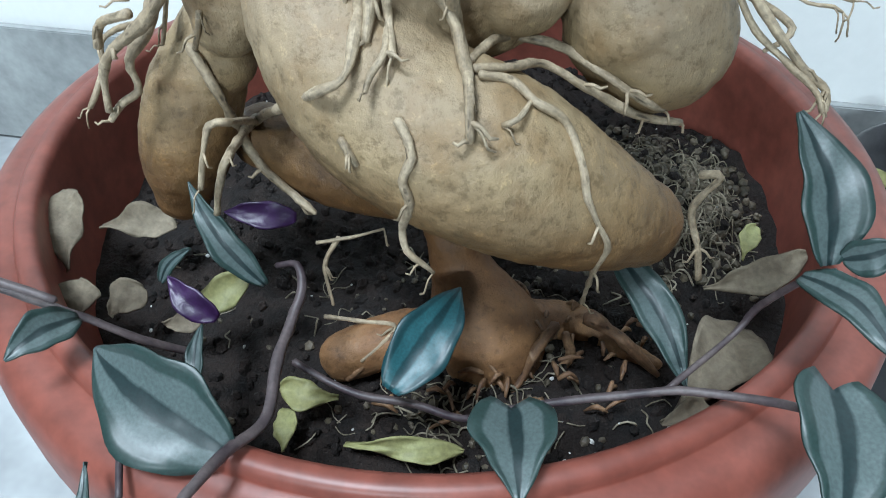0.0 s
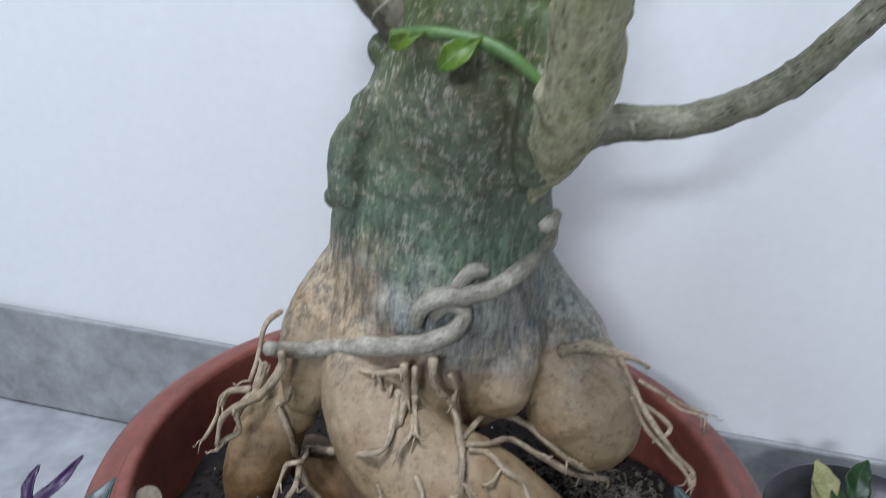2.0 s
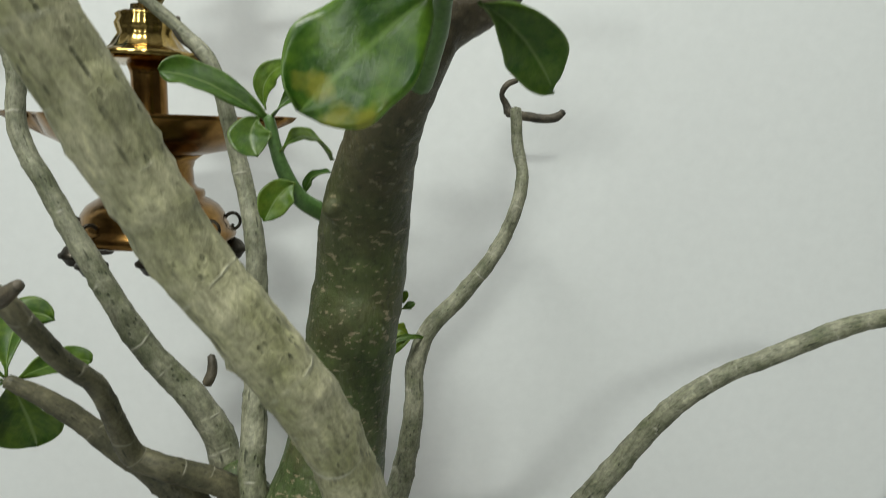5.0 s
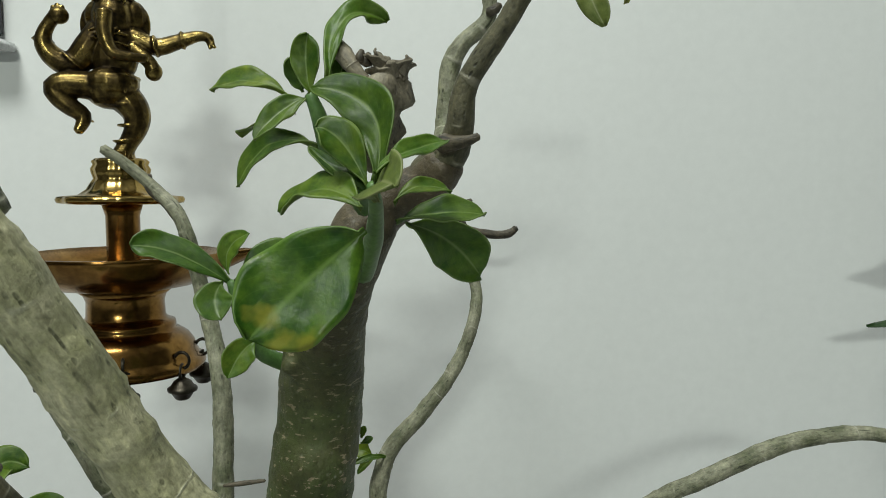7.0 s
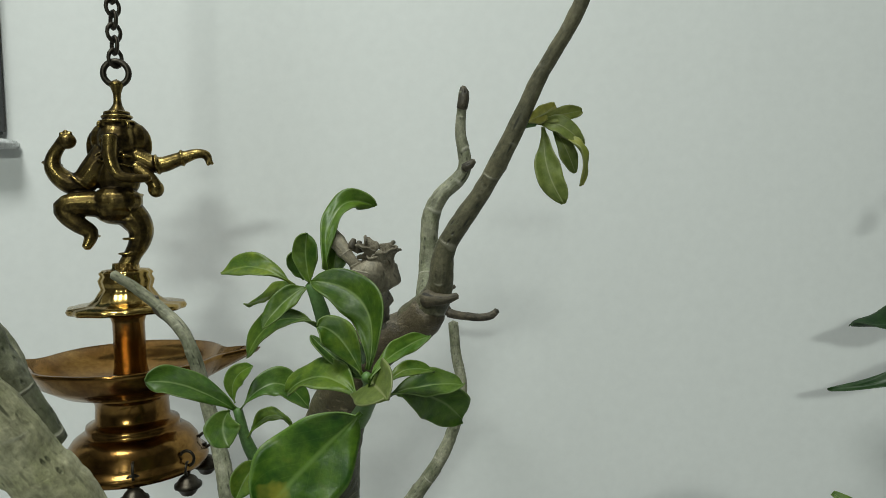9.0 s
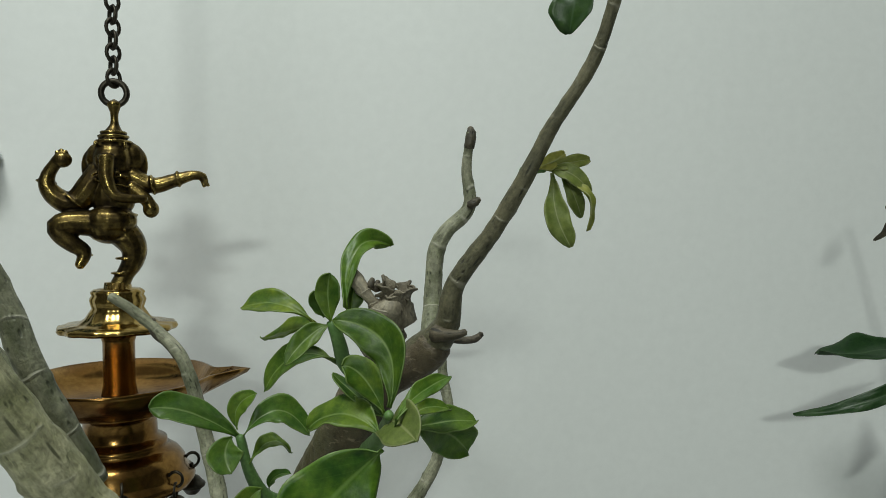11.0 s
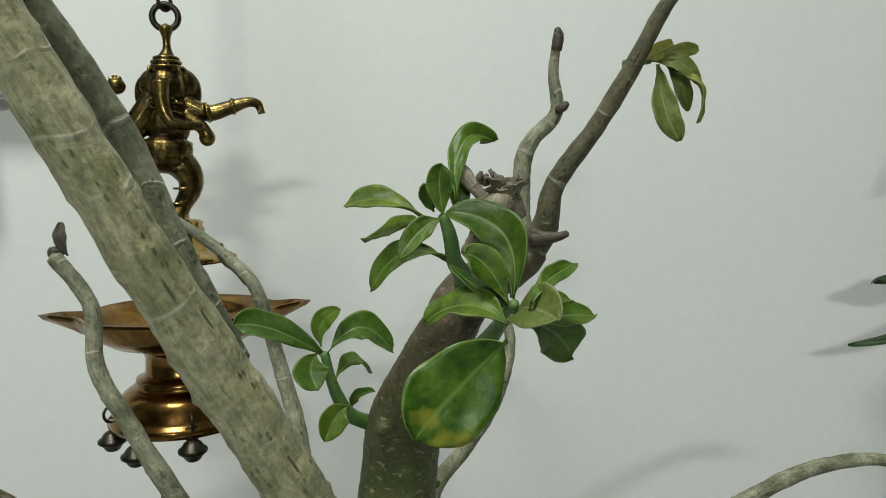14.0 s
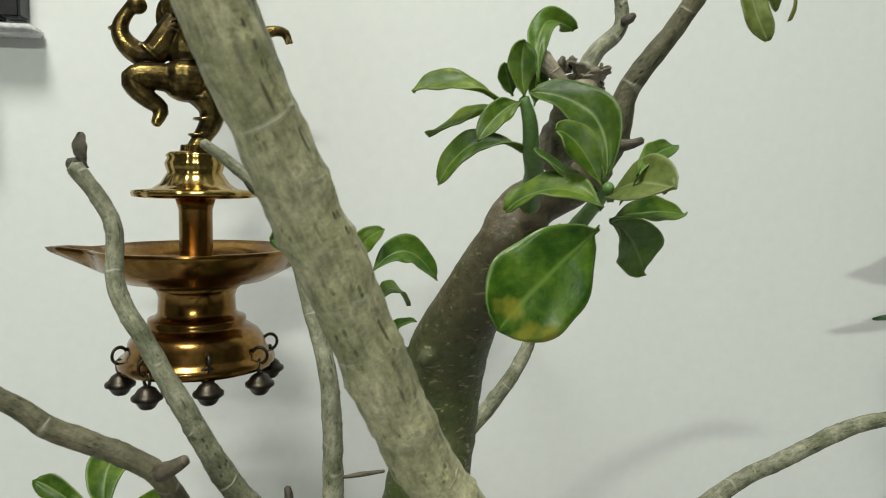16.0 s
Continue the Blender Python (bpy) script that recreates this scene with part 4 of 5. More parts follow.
def blades(rows, material, facing, parent=plant, off=OFF, shape="obovate", bend=0.1, fold=0.34, wave=0.032, label=""):
    for i, (x0, y0, z0, x1, y1, z1, w) in enumerate(rows):
        k = math.sin(i * 2.3 + x0 * 90)
        f = Vector(facing) + Vector((0.35 * k, 0, 0.25 * math.cos(i * 1.7)))
        part("leaf", leaf((x0, y0, z0), (x1, y1, z1), w, f, shape, bend * (1 + 0.6 * k), fold, wave, seed=i + x0 * 50, off=off, twist=0.35 * k), material, parent, label)


HUSK_BODY = [(0.047, 0.122, 0.762, 0.0075), (0.0475, 0.108, 0.7745, 0.0072), (0.048, 0.1, 0.7835, 0.0074), (0.049, 0.0985, 0.789, 0.0062)]
HUSK_ARM = [(0.0465, 0.1, 0.782, 0.0045), (0.0415, 0.0995, 0.7865, 0.0035), (0.0376, 0.1, 0.7915, 0.0028), (0.034, 0.103, 0.7965, 0.0027), (0.0315, 0.105, 0.7995, 0.0024)]
HUSK_TOP, HUSK_TIPS = (0.0492, 0.0985, 0.7885), ((0.0315, 0.105, 0.7995), (0.039, 0.1, 0.794), (0.0413, 0.1, 0.793))
limb(HUSK_BODY, M_HUSK, "dry_stub", "withered grey-tan stub", 0.3, 31, 0.7, 18)
limb(HUSK_ARM, M_HUSK, "dry_stub", "", 0.3, 32, 0.6, 12)
for k in range(9):
    a = 2 * math.pi * k / 9
    d = Vector((math.cos(a), 0.75 * math.sin(a), 0.25 * math.sin(a)))
    p = Vector(HUSK_TOP) + d * 0.0052
    h = 0.0055 + 0.0035 * math.sin(k * 2.7)
    part("husk", leaf(p, p + Vector((d.x * 0.003, d.y * 0.003, h)), 0.0062, -d, "obovate", 0.15, 0.7, 0.12, 0.0007, k, OFF), M_HUSK, plant)
for p in HUSK_TIPS:
    limb([(*p, 0.0016), (p[0] + 0.0004, p[1], p[2] + 0.0022, 0.0011), (p[0] + 0.001, p[1], p[2] + 0.004, 0.0005)], M_DRY, "dry_stub", "", 0.2, 33, 0.9, 8)
for rows in ([(0.0431, 0.135, 0.7450, 0.0045), (0.0350, 0.1120, 0.7570, 0.0038), (0.0286, 0.1000, 0.7643, 0.0032), (0.0257, 0.0947, 0.7739, 0.0027), (0.0226, 0.0930, 0.7820, 0.0019)], [(0.041, 0.1224, 0.7199, 0.0042), (0.043, 0.1018, 0.7323, 0.0035), (0.0427, 0.0828, 0.7436, 0.0026), (0.04, 0.0643, 0.7522, 0.0018)], [(0.0120, 0.2080, 0.6650, 0.0043), (-0.0019, 0.1999, 0.6745, 0.0038), (-0.0102, 0.1958, 0.6911, 0.003), (-0.0143, 0.1950, 0.7090, 0.0024)], [(0.1108, 0.1182, 0.8427, 0.0025), (0.1147, 0.1111, 0.8436, 0.002), (0.1179, 0.1092, 0.8435, 0.0015)]):
    limb(rows, M_STEM, "shoot", "", 0.06, 41, 0.08, 10)



# leaves on the young shoots: base, middle, tip, width, the way the face looks, material
SHOOT_LEAVES = [
    ((0.0169, 0.0978, 0.7813), (0.0023, 0.1073, 0.7884), (-0.0112, 0.1153, 0.7857), 0.0112, (-0.1, -0.6, 0.8), M_LEAF),
    ((0.0169, 0.0978, 0.7785), (0.0091, 0.1114, 0.7772), (-0.0027, 0.1254, 0.7711), 0.0115, (-0.1, -0.5, 0.8), M_LEAF),
    ((0.0228, 0.0920, 0.7819), (0.0213, 0.0921, 0.7920), (0.0221, 0.0915, 0.8008), 0.0096, (-0.25, -1, 0.1), M_LEAF),
    ((0.0204, 0.0976, 0.7831), (0.0182, 0.0964, 0.7886), (0.0162, 0.0951, 0.7936), 0.0068, (-0.3, -1, 0.2), M_LEAF),
    ((0.0285, 0.0940, 0.7870), (0.0347, 0.1055, 0.8100), (0.0499, 0.1119, 0.8104), 0.0100, (-0.4, -0.85, 0.3), M_LEAFY),
    ((0.0255, 0.0983, 0.7657), (0.0087, 0.1060, 0.7669), (-0.0026, 0.1102, 0.7524), 0.0105, (-0.1, -0.65, 0.75), M_LEAF),
    ((0.0223, 0.0936, 0.7812), (0.0131, 0.0914, 0.7764), (0.0049, 0.0885, 0.7670), 0.0084, (-0.2, -0.8, 0.5), M_LEAF),
    ((0.0319, 0.1049, 0.7812), (0.0329, 0.1070, 0.7899), (0.0346, 0.1085, 0.7952), 0.0092, (0.1, -1, 0.1), M_LEAF),
    ((0.0409, 0.0685, 0.7536), (0.0404, 0.0769, 0.7758), (0.0227, 0.0882, 0.7837), 0.0155, (-0.45, -0.75, 0.5), M_LEAF),
    ((0.0388, 0.0664, 0.7523), (0.0313, 0.0687, 0.7656), (0.0242, 0.0698, 0.7695), 0.0117, (-0.2, -0.85, 0.5), M_LEAF),
    ((0.0404, 0.0695, 0.7496), (0.0313, 0.0752, 0.7561), (0.0219, 0.0811, 0.7646), 0.0060, (-0.1, -0.6, 0.8), M_LEAF),
    ((0.0366, 0.0610, 0.7462), (0.0245, 0.0727, 0.7520), (0.0124, 0.0827, 0.7442), 0.0152, (0, -0.6, 0.8), M_LEAF),
    ((0.0409, 0.0664, 0.7480), (0.0399, 0.0512, 0.7537), (0.0430, 0.0339, 0.7522), 0.0165, (-0.55, -0.6, 0.6), M_LEAFO),
    ((0.0391, 0.0459, 0.7560), (0.0490, 0.0543, 0.7621), (0.0620, 0.0616, 0.7656), 0.0065, (-0.1, -0.7, 0.7), M_LEAFY),
    ((0.0484, 0.0776, 0.7417), (0.0627, 0.0781, 0.7444), (0.0772, 0.0782, 0.7436), 0.0115, (0, -0.6, 0.8), M_LEAF),
    ((0.0532, 0.0853, 0.7401), (0.0701, 0.0997, 0.7327), (0.0845, 0.1140, 0.7188), 0.0191, (-0.1, -1, -0.1), M_LEAFY),
    ((0.0466, 0.0681, 0.7478), (0.0549, 0.0703, 0.7524), (0.0649, 0.0712, 0.7508), 0.0059, (0, -0.6, 0.8), M_LEAF),
    ((0.0381, 0.0661, 0.7392), (0.0196, 0.0653, 0.7235), (0.0040, 0.0637, 0.7084), 0.0310, (0.1, -1, 0.25), M_LEAFB),
    ((-0.0145, 0.1971, 0.7076), (-0.0383, 0.1974, 0.7228), (-0.0578, 0.1950, 0.7265), 0.0176, (0.05, -0.7, 0.7), M_LEAFY),
    ((-0.0130, 0.1929, 0.7097), (0.0052, 0.1964, 0.7212), (0.0214, 0.1972, 0.7063), 0.0155, (0, -0.7, 0.7), M_LEAFY),
    ((-0.0158, 0.1960, 0.7123), (-0.0155, 0.1957, 0.7242), (-0.0060, 0.1923, 0.7316), 0.0099, (-0.2, -0.9, 0.3), M_LEAFY),
    ((-0.0181, 0.1950, 0.7091), (-0.0216, 0.1914, 0.7018), (-0.0184, 0.1858, 0.6931), 0.0176, (0, -0.9, 0.4), M_LEAFY),
    ((-0.0102, 0.1935, 0.6944), (0.0016, 0.2068, 0.7020), (0.0126, 0.2180, 0.6907), 0.0091, (0, -0.6, 0.8), M_LEAFY),
    ((-0.0034, 0.1927, 0.6811), (-0.0100, 0.1904, 0.6768), (-0.0163, 0.1871, 0.6657), 0.0137, (0, -1, 0.2), M_LEAFY),
    ((-0.0000, 0.2069, 0.6750), (0.0032, 0.2033, 0.6834), (0.0112, 0.1977, 0.6864), 0.0066, (0, -0.6, 0.8), M_LEAFY),
    ((-0.1308, 0.2110, 0.5903), (-0.1307, 0.2249, 0.5677), (-0.1286, 0.2288, 0.5515), 0.0316, (0, -1, 0.25), M_LEAF),
    ((-0.1321, 0.2116, 0.5924), (-0.1348, 0.2352, 0.6130), (-0.1214, 0.2410, 0.6105), 0.0186, (-0.1, -0.8, 0.5), M_LEAF),
    ((-0.1290, 0.2106, 0.5907), (-0.1147, 0.2282, 0.5936), (-0.1036, 0.2349, 0.5911), 0.0141, (0, -0.75, 0.6), M_LEAF),
    ((-0.1331, 0.2117, 0.5925), (-0.1558, 0.2328, 0.6018), (-0.1690, 0.2408, 0.6068), 0.0112, (0, -0.8, 0.5), M_LEAF),
    ((-0.1330, 0.2114, 0.5910), (-0.1451, 0.2074, 0.5936), (-0.1475, 0.1908, 0.5940), 0.0078, (0, -0.7, 0.7), M_LEAF),
    ((-0.1326, 0.2099, 0.5903), (-0.1465, 0.2128, 0.5763), (-0.1559, 0.2050, 0.5511), 0.0161, (-0.1, -1, 0.2), M_LEAF),
]
for i, (p0, p1, p2, w, face, material) in enumerate(SHOOT_LEAVES):
    part("leaf", arched_leaf(p0, p1, p2, w, face, i * 1.3 + 0.4, OFF, *((0.08, 0.0005, 0.6) if material is M_LEAFB else (0.3,))), material, plant, "broad green leaf with a yellow blotch" if material is M_LEAFB else "")
blades([(0.1123, 0.1117, 0.8441, 0.1251, 0.1045, 0.8502, 0.0069), (0.1166, 0.1106, 0.8441, 0.1355, 0.1017, 0.8478, 0.0064), (0.1175, 0.1103, 0.8436, 0.1349, 0.0991, 0.8339, 0.0084), (0.1214, 0.1092, 0.8421, 0.1262, 0.1002, 0.8096, 0.0108), (0.1258, 0.1058, 0.8385, 0.1348, 0.0953, 0.8184, 0.0068), (0.1231, 0.1089, 0.8436, 0.1328, 0.1032, 0.8225, 0.0069)], M_LEAFO, (0.1, -0.9, 0.1), bend=0.16)
blades([(0.1296, 0.1091, 0.9286, 0.1259, 0.1047, 0.9021, 0.0191)], M_LEAFD, (-0.3, -0.85, -0.35))
blades([(-0.1431, 0.252, 0.7588, -0.1463, 0.2547, 0.7768, 0.0067)], M_DRY, (0, -1, 0.2), label="shrivelled brown bud leaf")
blades([(0.0001, 0.1682, 0.5024, -0.014, 0.1622, 0.4925, 0.009), (-0.0197, 0.1735, 0.5024, -0.0339, 0.1767, 0.4963, 0.006)], M_LEAFY, (0, -1, 0.3))
blades([(0.071, 0.3084, 0.5762, 0.046, 0.2997, 0.5777, 0.0044), (0.0597, 0.3093, 0.5773, 0.0471, 0.3114, 0.5827, 0.0096), (0.0628, 0.3096, 0.5791, 0.0489, 0.3073, 0.5679, 0.0045)], M_LEAF, (0, -0.8, 0.5))
blades([(0.0462, 0.2273, 0.6168, 0.0526, 0.2269, 0.62, 0.0037), (0.0469, 0.2277, 0.6195, 0.0484, 0.2287, 0.6256, 0.0037)], M_LEAFY, (0, -0.8, 0.5))
blades([(0.293, 0.1158, 0.6453, 0.2752, 0.1219, 0.6637, 0.0077)], M_LEAF, (0, -0.8, 0.5))
limb([(0.0219, 0.1675, 0.4887, 0.0021), (0.0105, 0.1682, 0.4969, 0.0025), (-0.0013, 0.1721, 0.501, 0.0023), (-0.0178, 0.1764, 0.5022, 0.0021), (-0.0333, 0.1839, 0.5, 0.0014)], M_STEM, "green_shoot", "", 0, 20, 0.04, 10)

# ---- hanging brass oil lamp ----
LX, LY = -0.099, 0.352
lamp = thing("hanging_oil_lamp", (LX, LY, 0.633), "polished brass oil lamp with wide dish and small bells", "oil lamp")


def turned(name, profile, material, label="", seg=48, lobes=0, depth=0.0):
    return part(name, lathe(bmesh.new(), [(r, z - 0.633) for r, z in profile], seg, (0, 0, 0), lobes, depth), material, lamp, label)


turned("base", [(0.001, 0.637), (0.040, 0.637), (0.045, 0.633), (0.0485, 0.634), (0.0495, 0.637), (0.0485, 0.640), (0.0455, 0.6415), (0.045, 0.6435), (0.0435, 0.646), (0.0425, 0.6505), (0.039, 0.6555), (0.034, 0.659), (0.0305, 0.6605), (0.031, 0.6625), (0.0305, 0.665), (0.0265, 0.6665), (0.0245, 0.669), (0.024, 0.679), (0.0255, 0.6835), (0.030, 0.687), (0.001, 0.689)], M_COPPER, "flared reddish brass foot")
# dish with two drawn-out spouts
bm = bmesh.new()
loops = []
for r, z, k in ((0.001, 0.686, 0), (0.024, 0.686, 0), (0.045, 0.69, 0.0), (0.058, 0.698, 0.25), (0.063, 0.7075, 1.0), (0.0645, 0.7105, 1.05), (0.062, 0.711, 1.0), (0.056, 0.702, 0.25), (0.045, 0.694, 0), (0.022, 0.691, 0), (0.001, 0.691, 0)):
    loop = []
    for i in range(72):
        a = 2 * math.pi * i / 72
        spout = math.exp(-((math.sin(a) / 0.13) ** 2)) * 0.0225 * k
        rr = r * (1 + 0.012 * k * math.cos(8 * a)) + spout
        loop.append(bm.verts.new((rr * math.cos(a), rr * math.sin(a), z - 0.633 + (0.0012 * k if spout > 0.004 else 0))))
    loops.append(loop)
for a, b in zip(loops, loops[1:]):
    for k in range(72):
        bm.faces.new((a[k], a[(k + 1) % 72], b[(k + 1) % 72], b[k]))
part("dish", bm, M_COPPER, lamp, "wide brass oil dish with two spouts")
turned("column", [(0.001, 0.690), (0.0135, 0.690), (0.012, 0.697), (0.0105, 0.706), (0.0105, 0.735), (0.0125, 0.742), (0.001, 0.743)], M_COPPER)
turned("drip_plate", [(0.001, 0.7425), (0.030, 0.7425), (0.0375, 0.7435), (0.0385, 0.7455), (0.0375, 0.7475), (0.026, 0.7485), (0.021, 0.752), (0.0185, 0.756), (0.0165, 0.759), (0.0175, 0.762), (0.0182, 0.765), (0.0165, 0.768), (0.0175, 0.770), (0.0150, 0.772), (0.009, 0.7725), (0.0085, 0.7765), (0.001, 0.777)], M_BRASS, "scalloped brass collar under the figure", 96, 14, 0.022)

# brass figure with an elephant's head, one plain mesh
bm = bmesh.new()
K = 0.00039


def fp(px, py, back=0.0):
    return ((px - 200) * K, back, 0.913 - (py - 155) * K - 0.633)


for c, r in (((190, 402, -0.002), (0.0165, 0.0135, 0.0135)), ((196, 350, 0), (0.015, 0.011, 0.017)), ((197, 288, -0.002), (0.0125, 0.0115, 0.0135)), ((238, 296, 0.003), (0.006, 0.003, 0.012)), ((158, 300, 0.003), (0.006, 0.003, 0.012)), ((197, 268, 0), (0.0115, 0.0105, 0.008)), ((260, 375, -0.006), (0.0055, 0.005, 0.006)), ((220, 284, 0.003), (0.0115, 0.0085, 0.0115)), ((174, 286, 0.003), (0.0095, 0.008, 0.0115)), ((196, 318, 0.001), (0.0165, 0.0105, 0.0105)), ((228, 322, 0.002), (0.009, 0.007, 0.009)), ((193, 395, -0.004), (0.0172, 0.0135, 0.0105)), ((119, 290, -0.006), (0.006, 0.005, 0.0055))):
    ball(bm, fp(*c), r, 14)
for rows in ([(192, 285, -0.012, 0.0055), (193, 320, -0.016, 0.0048), (205, 350, -0.018, 0.004), (232, 357, -0.017, 0.0032), (255, 357, -0.014, 0.0026)],
             [(225, 315, 0, 0.0062), (262, 332, -0.001, 0.0058), (300, 322, -0.002, 0.0048), (330, 313, -0.003, 0.0036), (348, 316, -0.003, 0.003), (352, 328, -0.004, 0.0018)],
             [(225, 335, -0.003, 0.005), (252, 358, -0.006, 0.0045), (262, 375, -0.007, 0.0045)],
             [(176, 306, 0, 0.0078), (160, 334, -0.001, 0.009), (143, 357, -0.001, 0.0088), (124, 364, -0.002, 0.0078), (104, 352, -0.003, 0.0068), (93, 334, -0.004, 0.0056), (95, 316, -0.004, 0.0046), (105, 300, -0.005, 0.004), (116, 286, -0.006, 0.004)],
             [(190, 402, -0.002, 0.01), (150, 399, -0.006, 0.0088), (124, 399, -0.008, 0.0078), (110, 405, -0.008, 0.0072), (117, 420, -0.008, 0.0068), (133, 435, -0.008, 0.006), (150, 448, -0.007, 0.005), (149, 461, -0.008, 0.0042), (143, 475, -0.01, 0.003)],
             [(206, 412, 0, 0.0108), (222, 430, -0.001, 0.0098), (229, 448, -0.001, 0.0086), (225, 470, -0.001, 0.0072), (213, 491, 0, 0.006), (203, 513, -0.002, 0.0066)],
             [(197, 262, 0, 0.0105), (198, 248, 0, 0.0085), (199, 238, 0, 0.0062), (200, 225, 0, 0.003), (200, 205, 0, 0.0028), (200, 190, 0, 0.005), (200, 186, 0, 0.0042)]):
    tube(bm, [(*fp(px, py, b), r) for px, py, b, r in rows], 12, 0.002)
for y, r in ((256, 0.0112), (247, 0.0094), (240, 0.0078)):
    torus(bm, fp(198, y), r, 0.0011, Matrix.Rotation(math.pi / 2, 4, "X"), 20, 6)
for y, r in ((385, 0.0152), (428, 0.0098)):
    torus(bm, fp(194 if y < 400 else 213, y), r, 0.0013, Matrix.Rotation(math.pi / 2, 4, "X"), 20, 6)
# armlets, anklets, necklace, crown points, fingers and the folds of the waistcloth
for px, py, r, tilt in ((136, 360, 0.009, 40), (90, 328, 0.0058, 10), (262, 331, 0.0064, 80), (305, 320, 0.0052, 80), (120, 404, 0.0072, 80), (148, 452, 0.0048, 20), (206, 488, 0.0058, 0), (217, 462, 0.0068, 0), (196, 318, 0.0118, 0), (196, 330, 0.0132, 12)):
    torus(bm, fp(px, py, -0.001), r, 0.001, Matrix.Rotation(math.radians(tilt), 4, "Y") @ Matrix.Rotation(math.pi / 2, 4, "X"), 18, 6)
for k in range(7):
    ball(bm, fp(172 + 8 * k, 262 - 3 * (3 - abs(k - 3)), -0.0085), (0.0013, 0.0013, 0.0026), 8)
    ball(bm, fp(168 + 8.5 * k, 398 + 3 * math.cos(k), -0.0125), (0.0012, 0.0014, 0.0055), 8)
for dx, dy in ((-8, -16), (0, -20), (8, -17), (13, -8)):
    tube(bm, [(*fp(118, 292, -0.006), 0.0022), (*fp(118 + dx, 292 + dy, -0.007), 0.0014)], 7, 0.002)
for dx, dy in ((10, 6), (12, 14), (4, 16)):
    tube(bm, [(*fp(346, 318, -0.003), 0.002), (*fp(346 + dx, 318 + dy, -0.005), 0.0012)], 7, 0.002)
for px in (180, 206):
    ball(bm, fp(px, 284, -0.012), (0.0016, 0.0016, 0.0014), 8)
    tube(bm, [(*fp(px, 308, -0.01), 0.0016), (*fp(px + (px - 193) * 0.8, 318, -0.017), 0.0009)], 6, 0.002)
figure = tagged(link("brass_figurine", bm, M_BRASSD), "tarnished brass dancing figurine standing on the lamp", "figurine")
mod = figure.modifiers.new("merge", "REMESH")
mod.mode, mod.voxel_size, mod.use_smooth_shade = "VOXEL", 0.0007, True
mod = figure.modifiers.new("soften", "SMOOTH")
mod.factor, mod.iterations = 0.5, 3
figure.location = (LX, LY, 0.633)

part("hanging_ring", torus(bmesh.new(), (0, 0, 0.907 - 0.633), 0.0082, 0.0021, None, 28, 10), M_IRON, lamp, "grey metal hanging ring")
# small bells on rings round the foot
bell_bm = bmesh.new()
lathe(bell_bm, [(0.0006, -0.0108), (0.003, -0.0107), (0.0042, -0.0098), (0.0062, -0.0066), (0.0079, -0.0058), (0.0081, -0.0048), (0.0079, -0.0038), (0.0064, -0.003), (0.0048, -0.0004), (0.0035, 0.0006), (0.0016, 0.0016), (0.0006, 0.0018)], 16)
ring_bm = torus(bmesh.new(), (0, 0, 0.0048), 0.0036, 0.0009, None, 16, 6, 1.1)
torus(ring_bm, (0, 0, 0.0112), 0.0042, 0.0009, Matrix.Rotation(math.pi / 2, 4, "Z"), 16, 6, 1.1)
bell_me = ring_me = None
for i in range(8):
    a = math.radians(10 + 45 * i)
    m = Matrix.Translation((0.0472 * math.cos(a), 0.0472 * math.sin(a), -0.0015 - 0.0012 * (i % 3))) @ Matrix.Rotation(a + math.pi / 2 + 0.5 * math.sin(i * 2.1), 4, "Z") @ Matrix.Scale(1.15, 4)
    if bell_me is None:
        bell = part("bell", bell_bm, M_IRON, lamp, "small dark bell")
        loop = part("bell_loop", ring_bm, M_IRON, bell)
        bell_me, ring_me = bell.data, loop.data
    else:
        bell = new("bell", bell_me)
        bell.parent = lamp
        loop = new("bell_loop", ring_me)
        loop.parent = bell
    bell.matrix_basis = m

chain = thing("lamp_chain", (LX, LY, 0.916), "dark metal link chain holding the lamp from the ceiling", "chain")
link_bm = torus(bmesh.new(), (0, 0, 0), 0.0045, 0.0014, None, 14, 6, 1.25)
link_me = None
z, i = 0.0012, 0
while 0.916 + z < 2.694:
    if link_me is None:
        ob = part("chain_link", link_bm, M_IRON, chain)
        link_me = ob.data
    else:
        ob = new("chain_link", link_me)
        ob.parent = chain
    ob.matrix_basis = Matrix.Translation((0, 0, z)) @ Matrix.Rotation(math.radians(90 * (i % 2) + 35), 4, "Z")
    z, i = z + 0.0086, i + 1

# ---- dark glass panel with sill on the white wall ----
panel = thing("wall_panel", (0, 0, 0), "dark glass wall panel with black frame above a white sill", "wall panel")
panel.matrix_world = wall_turn
part("glass", box(bmesh.new(), (-0.62, -0.012, 0.93), (-0.262, -0.001, 1.45)), M_TEAL, panel, smooth=False)
for lo, hi in (((-0.262, -0.02, 0.888), (-0.246, -0.001, 1.46)), ((-0.64, -0.02, 0.888), (-0.62, -0.001, 1.46)), ((-0.62, -0.02, 0.888), (-0.262, -0.001, 0.93)), ((-0.62, -0.02, 1.44), (-0.262, -0.001, 1.46))):
    part("frame_bar", box(bmesh.new(), lo, hi, 0.002), M_BLACK, panel, smooth=False)
part("sill", box(bmesh.new(), (-0.65, -0.03, 0.874), (-0.234, -0.001, 0.8815), 0.002), M_WHITEP, panel, "white sill")
strip = thing("white_cable_cover", (0, 0, 0), "flat white plastic strip hanging on the wall below the panel", "cable cover")
strip.matrix_world = wall_turn
part("cover", box(bmesh.new(), (-0.296, -0.034, 0.80), (-0.278, -0.0305, 0.95), 0.0012), M_WHITEP, strip, smooth=False)

